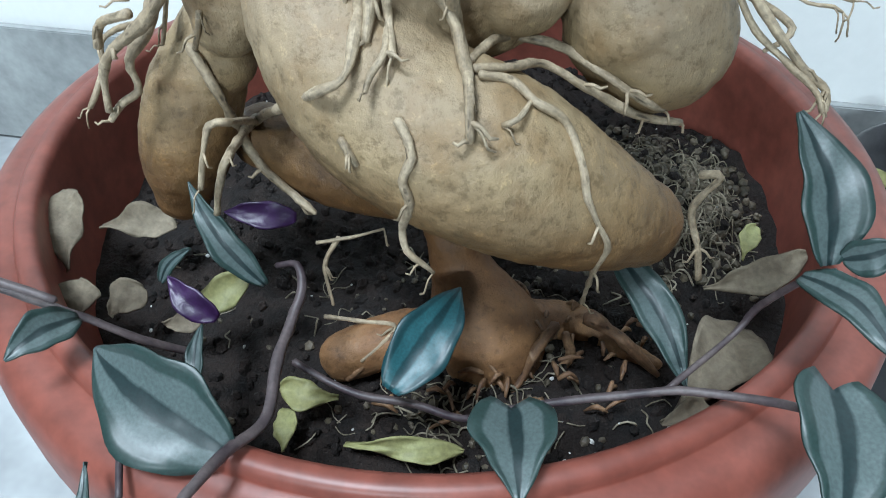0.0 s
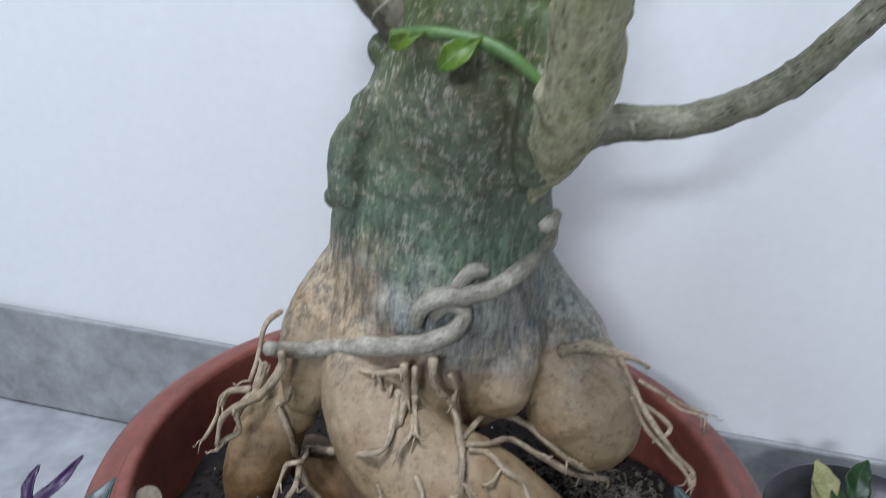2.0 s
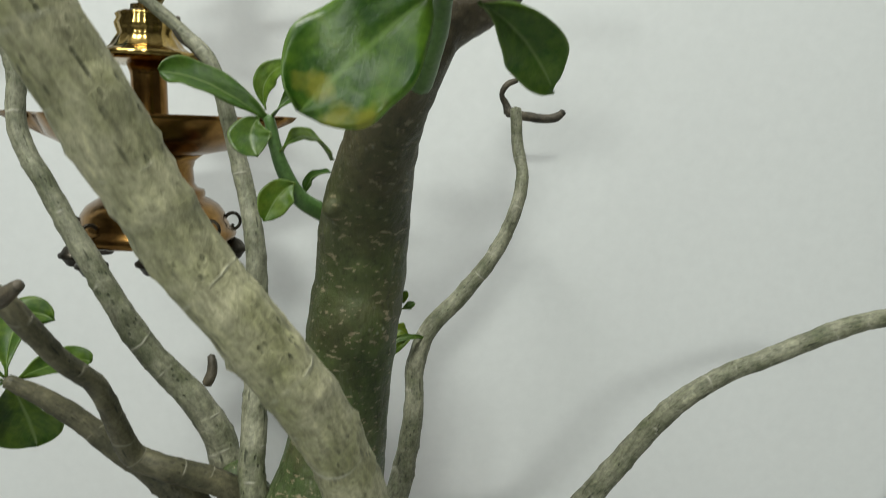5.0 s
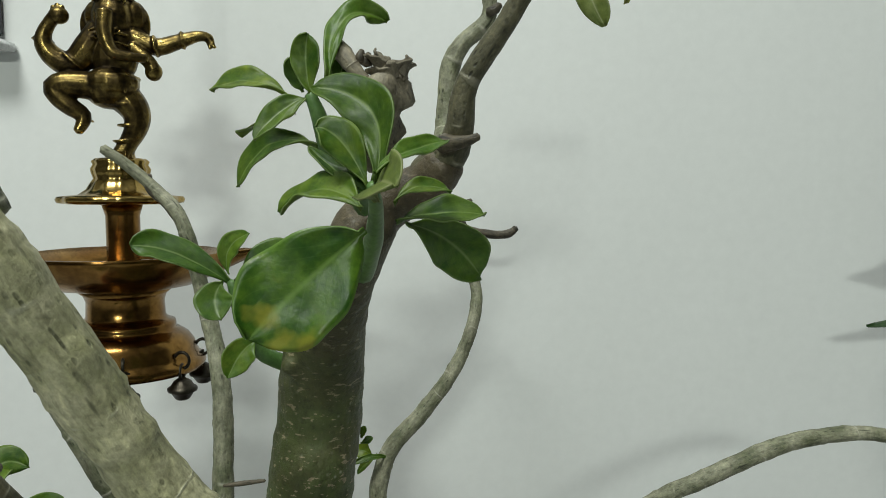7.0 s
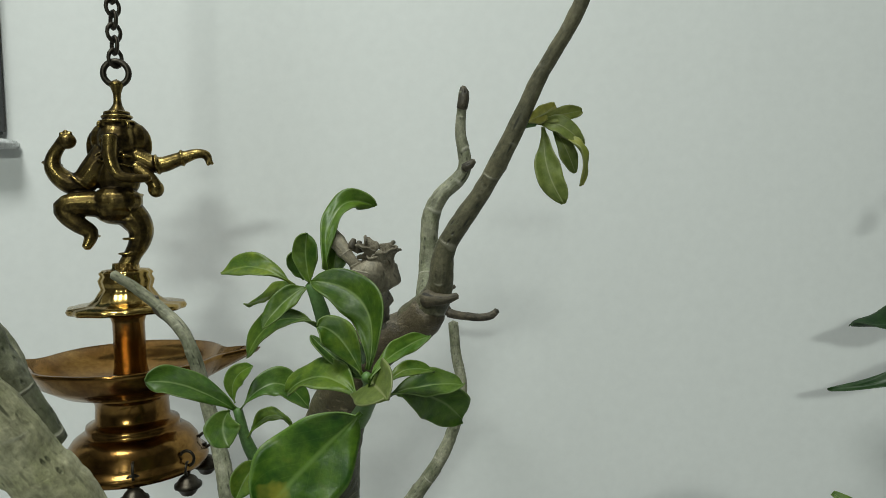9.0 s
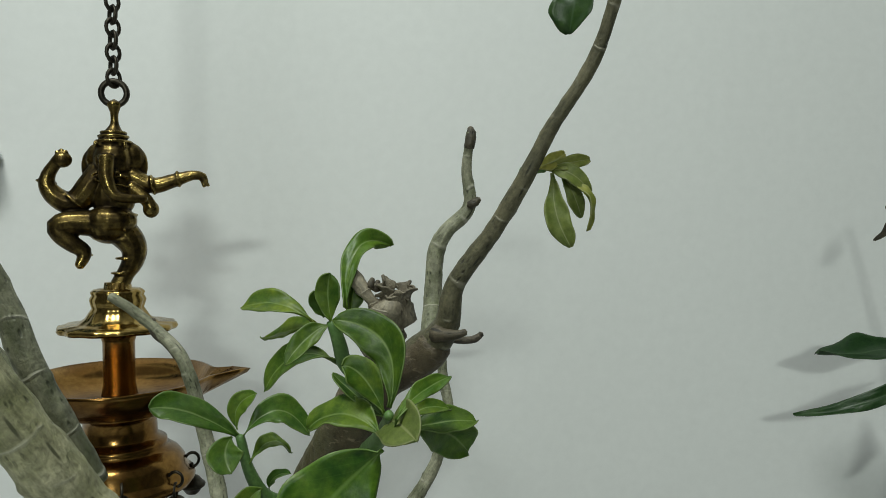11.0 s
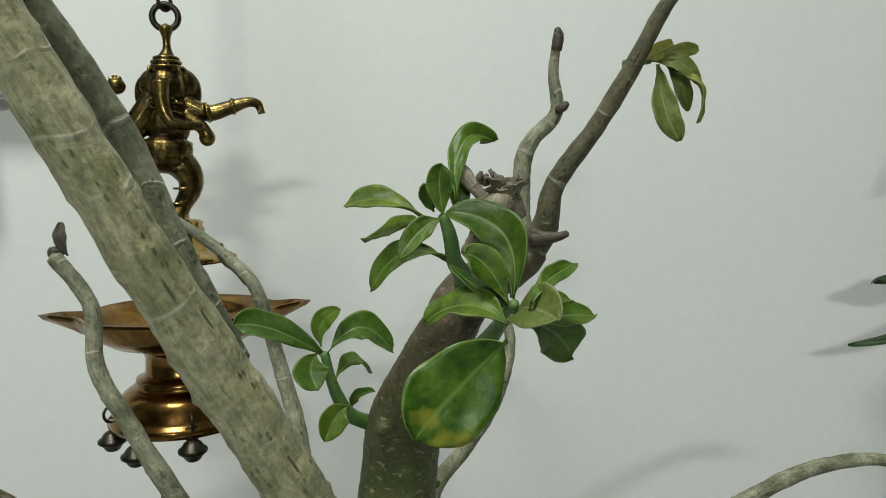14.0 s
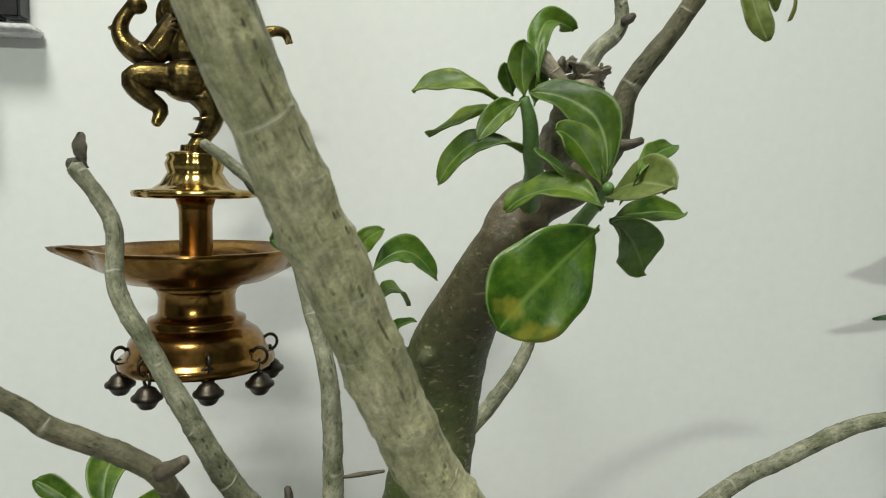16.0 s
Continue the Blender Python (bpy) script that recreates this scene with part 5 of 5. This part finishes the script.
# ---- neighbouring plants ----
side_pot = thing("black_pot", (0.315, 0.335, 0), "small black plastic plant pot on the floor", "pot")
part("body", lathe(bmesh.new(), [(0.001, 0.003), (0.052, 0.003), (0.056, 0.006), (0.07, 0.14), (0.075, 0.142), (0.076, 0.157), (0.072, 0.159), (0.069, 0.14), (0.001, 0.138)], 48), M_BLACK, side_pot)
gp = thing("neighbour_houseplant", (0.315, 0.335, 0.138), "dark green leafy houseplant on a thin bare stem", "plant")
GO = (0.315, 0.335, 0.138)
part("stem", tube(bmesh.new(), [(0.33, 0.34, 0.132, 0.004), (0.40, 0.36, 0.26, 0.0035), (0.52, 0.36, 0.42, 0.003), (0.61, 0.342, 0.54, 0.0028), (0.625, 0.338, 0.62, 0.0026), (0.612, 0.342, 0.69, 0.0025), (0.597, 0.348, 0.745, 0.0024), (0.583, 0.355, 0.795, 0.0022), (0.572, 0.3616, 0.8332, 0.002)], 10, 0.006, 0.08, 0, 0.01, GO), M_DARK, gp)
blades([(0.608, 0.3430, 0.7060, 0.4934, 0.3586, 0.6923, 0.0340), (0.618, 0.341, 0.6850, 0.4782, 0.3608, 0.6426, 0.0150), (0.590, 0.340, 0.6420, 0.573, 0.3484, 0.5758, 0.0369)], M_LEAFD, (0, -0.6, 0.8), gp, GO, bend=0.08)
part("leaf", leaf((0.545, 0.322, 0.845), (0.535, 0.335, 0.80), 0.012, (0, -1, 0.2), bend=0.1, off=GO), M_DRY, gp, "shrivelled brown leaf")
bush = thing("variegated_plant", (0.295, 0.325, 0.14), "low plant with cream and green speckled leaves in the black pot", "plant")
rb = random.Random(9)
for i in range(34):
    a, e = rb.random() * 6.283, rb.uniform(0.0, 0.6)
    d = Vector((math.cos(a) * math.cos(e), math.sin(a) * math.cos(e), math.sin(e)))
    b0 = Vector((0.295, 0.325, 0.14)) + d * rb.uniform(0.005, 0.04)
    part("leaf", leaf(b0, b0 + d * rb.uniform(0.03, 0.05), 0.018, (0.2 * math.sin(i), -0.5, 1), "lance", 0.1, 0.2, 0.03, off=(0.295, 0.325, 0.14), seed=i), M_DEADY if i % 3 else M_LEAFD, bush)

# ---- aerial roots of the desert rose ----
ROOTS = [[(-0.0239, 0.1868, 0.3491, 0.002), (-0.0245, 0.1866, 0.3427, 0.0021), (-0.025, 0.1752, 0.3384, 0.002), (-0.0272, 0.1668, 0.3337, 0.0018), (-0.0383, 0.1648, 0.325, 0.0017), (-0.0764, 0.2247, 0.2747, 0.0024), (-0.069, 0.1743, 0.2966, 0.0016), (-0.0752, 0.175, 0.2832, 0.0015), (-0.0791, 0.1761, 0.2701, 0.0014)],
         [(-0.0756, 0.2258, 0.2745, 0.0018), (-0.0669, 0.176, 0.3081, 0.0014), (-0.0729, 0.1751, 0.3073, 0.0014), (-0.076, 0.1724, 0.299, 0.0012), (-0.0796, 0.1706, 0.2856, 0.0009)],
         [(-0.0877, 0.211, 0.3144, 0.0023), (-0.0831, 0.2075, 0.3059, 0.0023), (-0.079, 0.207, 0.2927, 0.0022), (-0.0806, 0.2198, 0.2701, 0.0024), (-0.0725, 0.2143, 0.2594, 0.0022), (-0.0612, 0.2077, 0.2522, 0.002), (-0.0526, 0.2031, 0.2468, 0.0016)],
         [(-0.0165, 0.1864, 0.3478, 0.0016), (-0.0166, 0.186, 0.3398, 0.0016), (-0.0164, 0.1733, 0.3378, 0.0014), (-0.0198, 0.1673, 0.3344, 0.0012), (-0.0211, 0.1633, 0.3316, 0.0008)],
         [(0.0009, 0.1864, 0.3496, 0.0025), (0.0022, 0.1903, 0.3379, 0.0026), (0.0047, 0.1814, 0.3321, 0.0024), (0.0061, 0.1692, 0.332, 0.0019), (0.0066, 0.1576, 0.327, 0.0018), (0.0068, 0.1502, 0.3213, 0.0017)],
         [(0.0064, 0.1812, 0.3313, 0.0019), (0.0148, 0.1997, 0.3246, 0.0019), (0.0267, 0.2137, 0.3173, 0.0021), (0.0393, 0.2076, 0.3164, 0.002), (0.0475, 0.1981, 0.3149, 0.0018), (0.0564, 0.193, 0.311, 0.0018), (0.0649, 0.1943, 0.3051, 0.0015), (0.0713, 0.1988, 0.3001, 0.0011)],
         [(0.0076, 0.1763, 0.3318, 0.0016), (0.0176, 0.1831, 0.3283, 0.0016), (0.0282, 0.188, 0.3229, 0.0017), (0.0414, 0.1901, 0.3145, 0.0018), (0.0535, 0.1923, 0.3062, 0.0018), (0.0652, 0.1982, 0.2975, 0.0017), (0.0801, 0.2045, 0.2914, 0.0012)],
         [(0.0092, 0.1739, 0.3315, 0.0014), (0.0182, 0.1771, 0.3276, 0.0015), (0.0245, 0.1705, 0.3254, 0.0014), (0.0333, 0.1634, 0.3191, 0.0014), (0.0382, 0.1549, 0.3109, 0.0013), (0.0404, 0.1502, 0.3026, 0.0013), (0.0449, 0.149, 0.293, 0.0013), (0.049, 0.1499, 0.2831, 0.0014), (0.0479, 0.1558, 0.2669, 0.0011), (0.0531, 0.1823, 0.2215, 0.0011)],
         [(0.0237, 0.1714, 0.3253, 0.001), (0.0194, 0.1617, 0.3255, 0.0009), (0.0155, 0.1553, 0.323, 0.0008)],
         [(-0.0127, 0.1545, 0.3247, 0.0017), (-0.0101, 0.1517, 0.3208, 0.0018), (-0.0088, 0.149, 0.3163, 0.0017), (-0.0115, 0.1481, 0.3091, 0.0016), (-0.0098, 0.1479, 0.3012, 0.0016), (-0.0128, 0.1527, 0.2867, 0.0014), (-0.0115, 0.1501, 0.2798, 0.0014), (-0.0073, 0.15, 0.275, 0.0011), (-0.0033, 0.1502, 0.2705, 0.0007)],
         [(-0.0288, 0.156, 0.3172, 0.0013), (-0.0267, 0.1548, 0.3133, 0.0013), (-0.0246, 0.1537, 0.3097, 0.001)],
         [(-0.0943, 0.2138, 0.3345, 0.0031), (-0.0965, 0.205, 0.3254, 0.0027), (-0.1044, 0.2004, 0.3149, 0.0022), (-0.104, 0.1996, 0.3092, 0.0015), (-0.1031, 0.1969, 0.305, 0.0015), (-0.1095, 0.1954, 0.3009, 0.0015), (-0.1131, 0.1915, 0.2967, 0.0011)],
         [(-0.0999, 0.2076, 0.3241, 0.0013), (-0.1096, 0.2086, 0.321, 0.0011), (-0.1152, 0.2073, 0.317, 0.0011), (-0.1157, 0.2031, 0.31, 0.0011), (-0.1182, 0.1979, 0.3034, 0.0011), (-0.1211, 0.1963, 0.2989, 0.001)],
         [(-0.0941, 0.2205, 0.3296, 0.0011), (-0.0949, 0.2135, 0.3212, 0.0011), (-0.0964, 0.2101, 0.3148, 0.0009)],
         [(-0.0862, 0.2107, 0.3126, 0.0013), (-0.0797, 0.201, 0.3239, 0.0013), (-0.077, 0.2, 0.332, 0.001)],
         [(0.0839, 0.2034, 0.3415, 0.0013), (0.0892, 0.1954, 0.3332, 0.0013), (0.0944, 0.1908, 0.3285, 0.0013), (0.104, 0.1815, 0.3229, 0.0013), (0.1078, 0.1768, 0.3193, 0.0011), (0.1087, 0.1741, 0.3163, 0.001)],
         [(0.0893, 0.2061, 0.3369, 0.0012), (0.0976, 0.2019, 0.3337, 0.0012), (0.1027, 0.1975, 0.3305, 0.0012), (0.0995, 0.194, 0.3283, 0.001), (0.0936, 0.1908, 0.3266, 0.0008)],
         [(0.1036, 0.213, 0.3357, 0.0007), (0.1102, 0.2092, 0.333, 0.0007), (0.1176, 0.2076, 0.3326, 0.0007), (0.1206, 0.2066, 0.3313, 0.0005)],
         [(0.1085, 0.2425, 0.2386, 0.0022), (0.1154, 0.2379, 0.2409, 0.0022), (0.1069, 0.236, 0.2246, 0.0018), (0.1115, 0.2274, 0.2086, 0.0018), (0.1135, 0.2211, 0.1949, 0.0016)],
         [(0.0302, 0.1769, 0.1636, 0.002), (0.036, 0.1865, 0.176, 0.002), (0.0415, 0.193, 0.1881, 0.002)],
         [(-0.0518, 0.1876, 0.2024, 0.0012), (-0.0332, 0.1835, 0.2045, 0.0012), (-0.021, 0.1791, 0.2066, 0.0012), (-0.0345, 0.1687, 0.1971, 0.0009)],
         [(-0.0466, 0.2113, 0.2262, 0.0012), (-0.0526, 0.2041, 0.2163, 0.0012), (-0.049, 0.1938, 0.2027, 0.001)],
         [(-0.0561, 0.2094, 0.2244, 0.001), (-0.0415, 0.2101, 0.2274, 0.001), (-0.0271, 0.211, 0.2319, 0.0007)],
         [(-0.0221, 0.1854, 0.3639, 0.0021), (-0.0208, 0.1862, 0.3473, 0.0022), (-0.0218, 0.1772, 0.3388, 0.0019)],
         [(-0.0173, 0.1849, 0.3634, 0.0016), (-0.0163, 0.1871, 0.3417, 0.0017), (-0.0143, 0.1725, 0.3372, 0.0012)],
         [(-0.0096, 0.1848, 0.3683, 0.0021), (-0.0083, 0.1852, 0.3549, 0.0021), (0, 0.1891, 0.3426, 0.0022), (0.0048, 0.1782, 0.3332, 0.0024), (0.0067, 0.1652, 0.3312, 0.0018)],
         [(-0.0273, 0.1877, 0.3512, 0.0012), (-0.0283, 0.1856, 0.3411, 0.0012), (-0.0235, 0.1777, 0.3383, 0.0009)],
         [(-0.0019, 0.1853, 0.361, 0.0014), (0.0014, 0.187, 0.3524, 0.0014), (0.001, 0.1893, 0.344, 0.0012)],
         [(-0.0453, 0.195, 0.3532, 0.002), (-0.035, 0.1902, 0.3551, 0.0019), (-0.023, 0.1858, 0.3604, 0.0016)],
         [(-0.0781, 0.1874, 0.3588, 0.0026), (-0.0784, 0.1885, 0.35, 0.0027), (-0.088, 0.1867, 0.3357, 0.0025), (-0.1019, 0.1897, 0.3248, 0.0023), (-0.1097, 0.1923, 0.3145, 0.0018), (-0.1121, 0.1913, 0.3007, 0.0013)],
         [(-0.0938, 0.1895, 0.3362, 0.0015), (-0.1053, 0.1931, 0.3311, 0.0015), (-0.1092, 0.1935, 0.3229, 0.0013)],
         [(-0.0824, 0.2047, 0.3702, 0.0015), (-0.0891, 0.2014, 0.3642, 0.0015), (-0.0912, 0.1947, 0.3506, 0.0012), (-0.0943, 0.1913, 0.3394, 0.0012)],
         [(0.0488, 0.217, 0.3586, 0.0033), (0.0616, 0.2177, 0.3583, 0.0033), (0.0764, 0.2148, 0.3573, 0.0028), (0.0846, 0.212, 0.357, 0.002), (0.0908, 0.2086, 0.3554, 0.0015)],
         [(0.0761, 0.2092, 0.3589, 0.002), (0.0823, 0.2049, 0.3492, 0.0017), (0.0892, 0.1939, 0.3396, 0.0017), (0.103, 0.1833, 0.3255, 0.0014), (0.1105, 0.1799, 0.3202, 0.0014), (0.1112, 0.1775, 0.3147, 0.0012)],
         [(0.087, 0.2082, 0.3479, 0.0013), (0.1017, 0.203, 0.3427, 0.0012), (0.1186, 0.1998, 0.3381, 0.0007)]]
rr = random.Random(12)
for i, rows in enumerate(ROOTS):
    thin = [(x, y - (0.007 if z > 0.325 and -0.062 < x < 0.05 else 0.0), z, r * 0.85) for x, y, z, r in rows]
    root = limb(thin, M_ROOT, "aerial_root", "", 0.10, 50 + i, 0.42, 10)
    # short hair roots near the lower end
    for k in range(rr.randint(1, 3)):
        x, y, z, r = thin[rr.randint(len(thin) // 2, len(thin) - 1)]
        dx, dz = rr.uniform(-0.008, 0.008), rr.uniform(-0.009, 0.001)
        hair = [(x, y, z, r * 0.5), (x + dx * 0.4, y - 0.002, z + dz * 0.3 + 0.001, r * 0.42), (x + dx * 0.7, y - 0.003, z + dz * 0.8, r * 0.35), (x + dx, y - 0.002, z + dz, r * 0.22)]
        part("hair_root", tube(bmesh.new(), hair, 7, 0.0015, 0.4, 0, 0.01, OFF, i + k), M_ROOT, root)
for i, rows in enumerate([[(-0.0841, 0.1875, 0.3602, 0.0033), (-0.0738, 0.2005, 0.3525, 0.004), (-0.0616, 0.2024, 0.3536, 0.0043), (-0.0455, 0.1938, 0.3613, 0.0044), (-0.0282, 0.1851, 0.3686, 0.0044), (-0.0123, 0.1838, 0.3731, 0.0044), (-0.0016, 0.1856, 0.3791, 0.0043), (0.0015, 0.1869, 0.3876, 0.0036), (-0.005, 0.1862, 0.3896, 0.0029), (-0.0112, 0.1863, 0.384, 0.0023)], [(-0.0187, 0.1863, 0.3793, 0.0032), (-0.0171, 0.1862, 0.387, 0.0039), (-0.0099, 0.1858, 0.3934, 0.0043), (0.0033, 0.1884, 0.3952, 0.0045), (0.0154, 0.1935, 0.3978, 0.0045), (0.0281, 0.207, 0.4034, 0.0044), (0.0374, 0.2255, 0.408, 0.0044), (0.0391, 0.23, 0.4156, 0.0034), (0.041, 0.2326, 0.4201, 0.0029)], [(-0.0026, 0.1882, 0.3975, 0.0031), (0.0033, 0.1916, 0.4045, 0.0036), (0.0101, 0.1941, 0.4043, 0.0027)], [(0.0293, 0.174, 0.4334, 0.0028), (0.0319, 0.1754, 0.4364, 0.0032), (0.0338, 0.1751, 0.4342, 0.002)]]):
    limb(rows, M_CORD, "aerial_root", "grey root twisted round the trunk", 0.04, 90 + i, 0.14, 14)

# ---- trailing striped vine ----
vine = thing("striped_vine", (PX, PY, SOIL), "trailing vine with silver-striped green leaves and purple undersides", "plant")
for i, rows in enumerate([[(-0.1549, 0.1505, 0.2602, 0.0019), (-0.1474, 0.1495, 0.2588, 0.0019), (-0.1354, 0.1479, 0.2539, 0.0019), (-0.1217, 0.1467, 0.248, 0.0019), (-0.1069, 0.1483, 0.2348, 0.002), (-0.0924, 0.1526, 0.2216, 0.0019)],
                         [(-0.0714, 0.0781, 0.2479, 0.0023), (-0.0689, 0.0853, 0.248, 0.0023), (-0.0632, 0.1014, 0.2427, 0.0025), (-0.0557, 0.1166, 0.2365, 0.0027), (-0.0564, 0.1385, 0.2372, 0.0027), (-0.0543, 0.1544, 0.239, 0.0026), (-0.0517, 0.1662, 0.2438, 0.0024), (-0.0546, 0.1742, 0.2477, 0.0019), (-0.0628, 0.1764, 0.2445, 0.0015)],
                         [(-0.0565, 0.1535, 0.2168, 0.0019), (-0.0436, 0.1487, 0.2115, 0.0019), (-0.0305, 0.1438, 0.2103, 0.0021), (-0.0113, 0.14, 0.2115, 0.0021), (0.0072, 0.1324, 0.2145, 0.002), (0.0226, 0.1314, 0.2229, 0.0019), (0.0411, 0.1313, 0.2292, 0.0021), (0.0623, 0.1302, 0.2359, 0.002), (0.0758, 0.1292, 0.24, 0.002), (0.0917, 0.1251, 0.2438, 0.0019), (0.1031, 0.1181, 0.2506, 0.0019), (0.1103, 0.109, 0.2582, 0.0016)],
                         [(0.0728, 0.1305, 0.2386, 0.0015), (0.0982, 0.1505, 0.2437, 0.0015), (0.1036, 0.1535, 0.2536, 0.0017), (0.1087, 0.1463, 0.2746, 0.0015), (0.1136, 0.1417, 0.284, 0.0015)],
                         [(-0.0946, 0.0909, 0.2332, 0.0015), (-0.0994, 0.1053, 0.2337, 0.0016), (-0.1062, 0.1206, 0.2281, 0.0015)],
                         [(-0.1226, 0.1401, 0.2643, 0.0019), (-0.1351, 0.1417, 0.2688, 0.0019), (-0.1574, 0.1439, 0.2757, 0.0019), (-0.1774, 0.1464, 0.2829, 0.0017), (-0.186, 0.1496, 0.2902, 0.0012)]]):
    part("vine_stem", tube(bmesh.new(), [(x, y, z, r * 0.74) for x, y, z, r in rows], 10, 0.003, 0.12, 0.2, 0.03, OFF, i), M_VINE, vine)


def vine_leaves(rows, material, shape="lance", bend=0.06, fold=0.3, facing=(0, -0.75, 0.7), label=""):
    for i, (x0, y0, z0, x1, y1, z1, w) in enumerate(rows):
        part("leaf", leaf((x0, y0, z0), (x1, y1, z1), w, facing, shape, bend, fold, 0.02, seed=i, off=OFF, thick=0.0006), material, vine, label)


vine_leaves([(-0.0639, 0.1039, 0.2381, -0.1136, 0.1303, 0.2524, 0.034), (0.0614, 0.1811, 0.2504, 0.0842, 0.1401, 0.2266, 0.0145), (0.1091, 0.1392, 0.2888, 0.102, 0.1743, 0.316, 0.0191), (0.1035, 0.1404, 0.2831, 0.1167, 0.1084, 0.2858, 0.012), (-0.1226, 0.1454, 0.2495, -0.1358, 0.1244, 0.2543, 0.0135), (-0.0669, 0.1711, 0.2394, -0.0927, 0.1874, 0.2738, 0.0114), (-0.0875, 0.1343, 0.2199, -0.0906, 0.1608, 0.2297, 0.0061), (0.1125, 0.1405, 0.2899, 0.1237, 0.137, 0.3003, 0.0109), (-0.108, 0.1745, 0.2358, -0.094, 0.1783, 0.2505, 0.0055), (-0.1067, 0.0784, 0.2271, -0.1057, 0.0982, 0.2401, 0.0042), (-0.1561, 0.1435, 0.2747, -0.1514, 0.1664, 0.298, 0.0126)], M_ZEB)
vine_leaves([(-0.0186, 0.1368, 0.2242, 0.0062, 0.1737, 0.2392, 0.0213)], M_ZEBT)
vine_leaves([(0.0219, 0.1202, 0.2414, 0.0229, 0.0873, 0.2452, 0.0275), (0.103, 0.1058, 0.2765, 0.0939, 0.069, 0.2682, 0.0293)], M_ZEB, "heart", 0.05, 0.25)
vine_leaves([(-0.0613, 0.2061, 0.2417, -0.0892, 0.2029, 0.2467, 0.0108), (-0.0843, 0.1617, 0.2305, -0.1035, 0.1721, 0.2417, 0.0109), (-0.1855, 0.1497, 0.2903, -0.1659, 0.1695, 0.3058, 0.0053), (-0.1827, 0.1502, 0.2911, -0.1826, 0.1623, 0.3043, 0.0053), (-0.1848, 0.149, 0.2888, -0.2015, 0.1355, 0.2859, 0.0066), (-0.1787, 0.1465, 0.2832, -0.1996, 0.1323, 0.2791, 0.0071)], M_PURP, label="dark purple leaf underside")
fallen = [("dry_leaf", "curled dry tan leaf lying in the pot", M_DEAD, [(-0.1666, 0.2045, 0.2085, -0.1756, 0.238, 0.2285, 0.0239), (-0.1573, 0.2261, 0.2157, -0.1222, 0.2236, 0.219, 0.0152), (-0.1555, 0.1796, 0.2043, -0.1574, 0.1954, 0.2132, 0.0178), (-0.1427, 0.185, 0.2021, -0.1295, 0.1952, 0.2091, 0.0168), (0.1096, 0.2054, 0.2063, 0.1469, 0.2064, 0.2272, 0.0142), (0.0906, 0.1491, 0.1928, 0.1286, 0.1926, 0.1998, 0.0298), (0.0821, 0.1435, 0.1974, 0.1026, 0.151, 0.1985, 0.0108), (-0.1179, 0.1801, 0.2034, -0.0974, 0.1825, 0.2121, 0.0117)]), ("fallen_leaf", "yellow-green fallen leaf lying on the soil", M_DEADY, [(-0.0379, 0.1362, 0.1887, 0.0076, 0.1334, 0.1899, 0.009), (-0.0423, 0.1545, 0.1917, -0.0661, 0.1568, 0.195, 0.0124), (-0.1048, 0.1798, 0.2168, -0.0786, 0.1853, 0.2285, 0.0135), (0.1244, 0.211, 0.2185, 0.1321, 0.225, 0.2253, 0.0087), (-0.0612, 0.1321, 0.1883, -0.0629, 0.1497, 0.1919, 0.0099)])]
for name, label, material, rows in fallen:
    for i, (x0, y0, z0, x1, y1, z1, w) in enumerate(rows):
        b0 = Vector((x0, y0, z0))
        ob = link(name, leaf(b0, (x1, y1, z1), w, (0.2 * math.sin(i), -0.55, 0.8), "obovate", 0.1, 0.25, 0.07, seed=i, off=b0, thick=0.0007), material)
        ob.location = b0
        tagged(ob, label, "leaf", "fallen leaves in the pot")
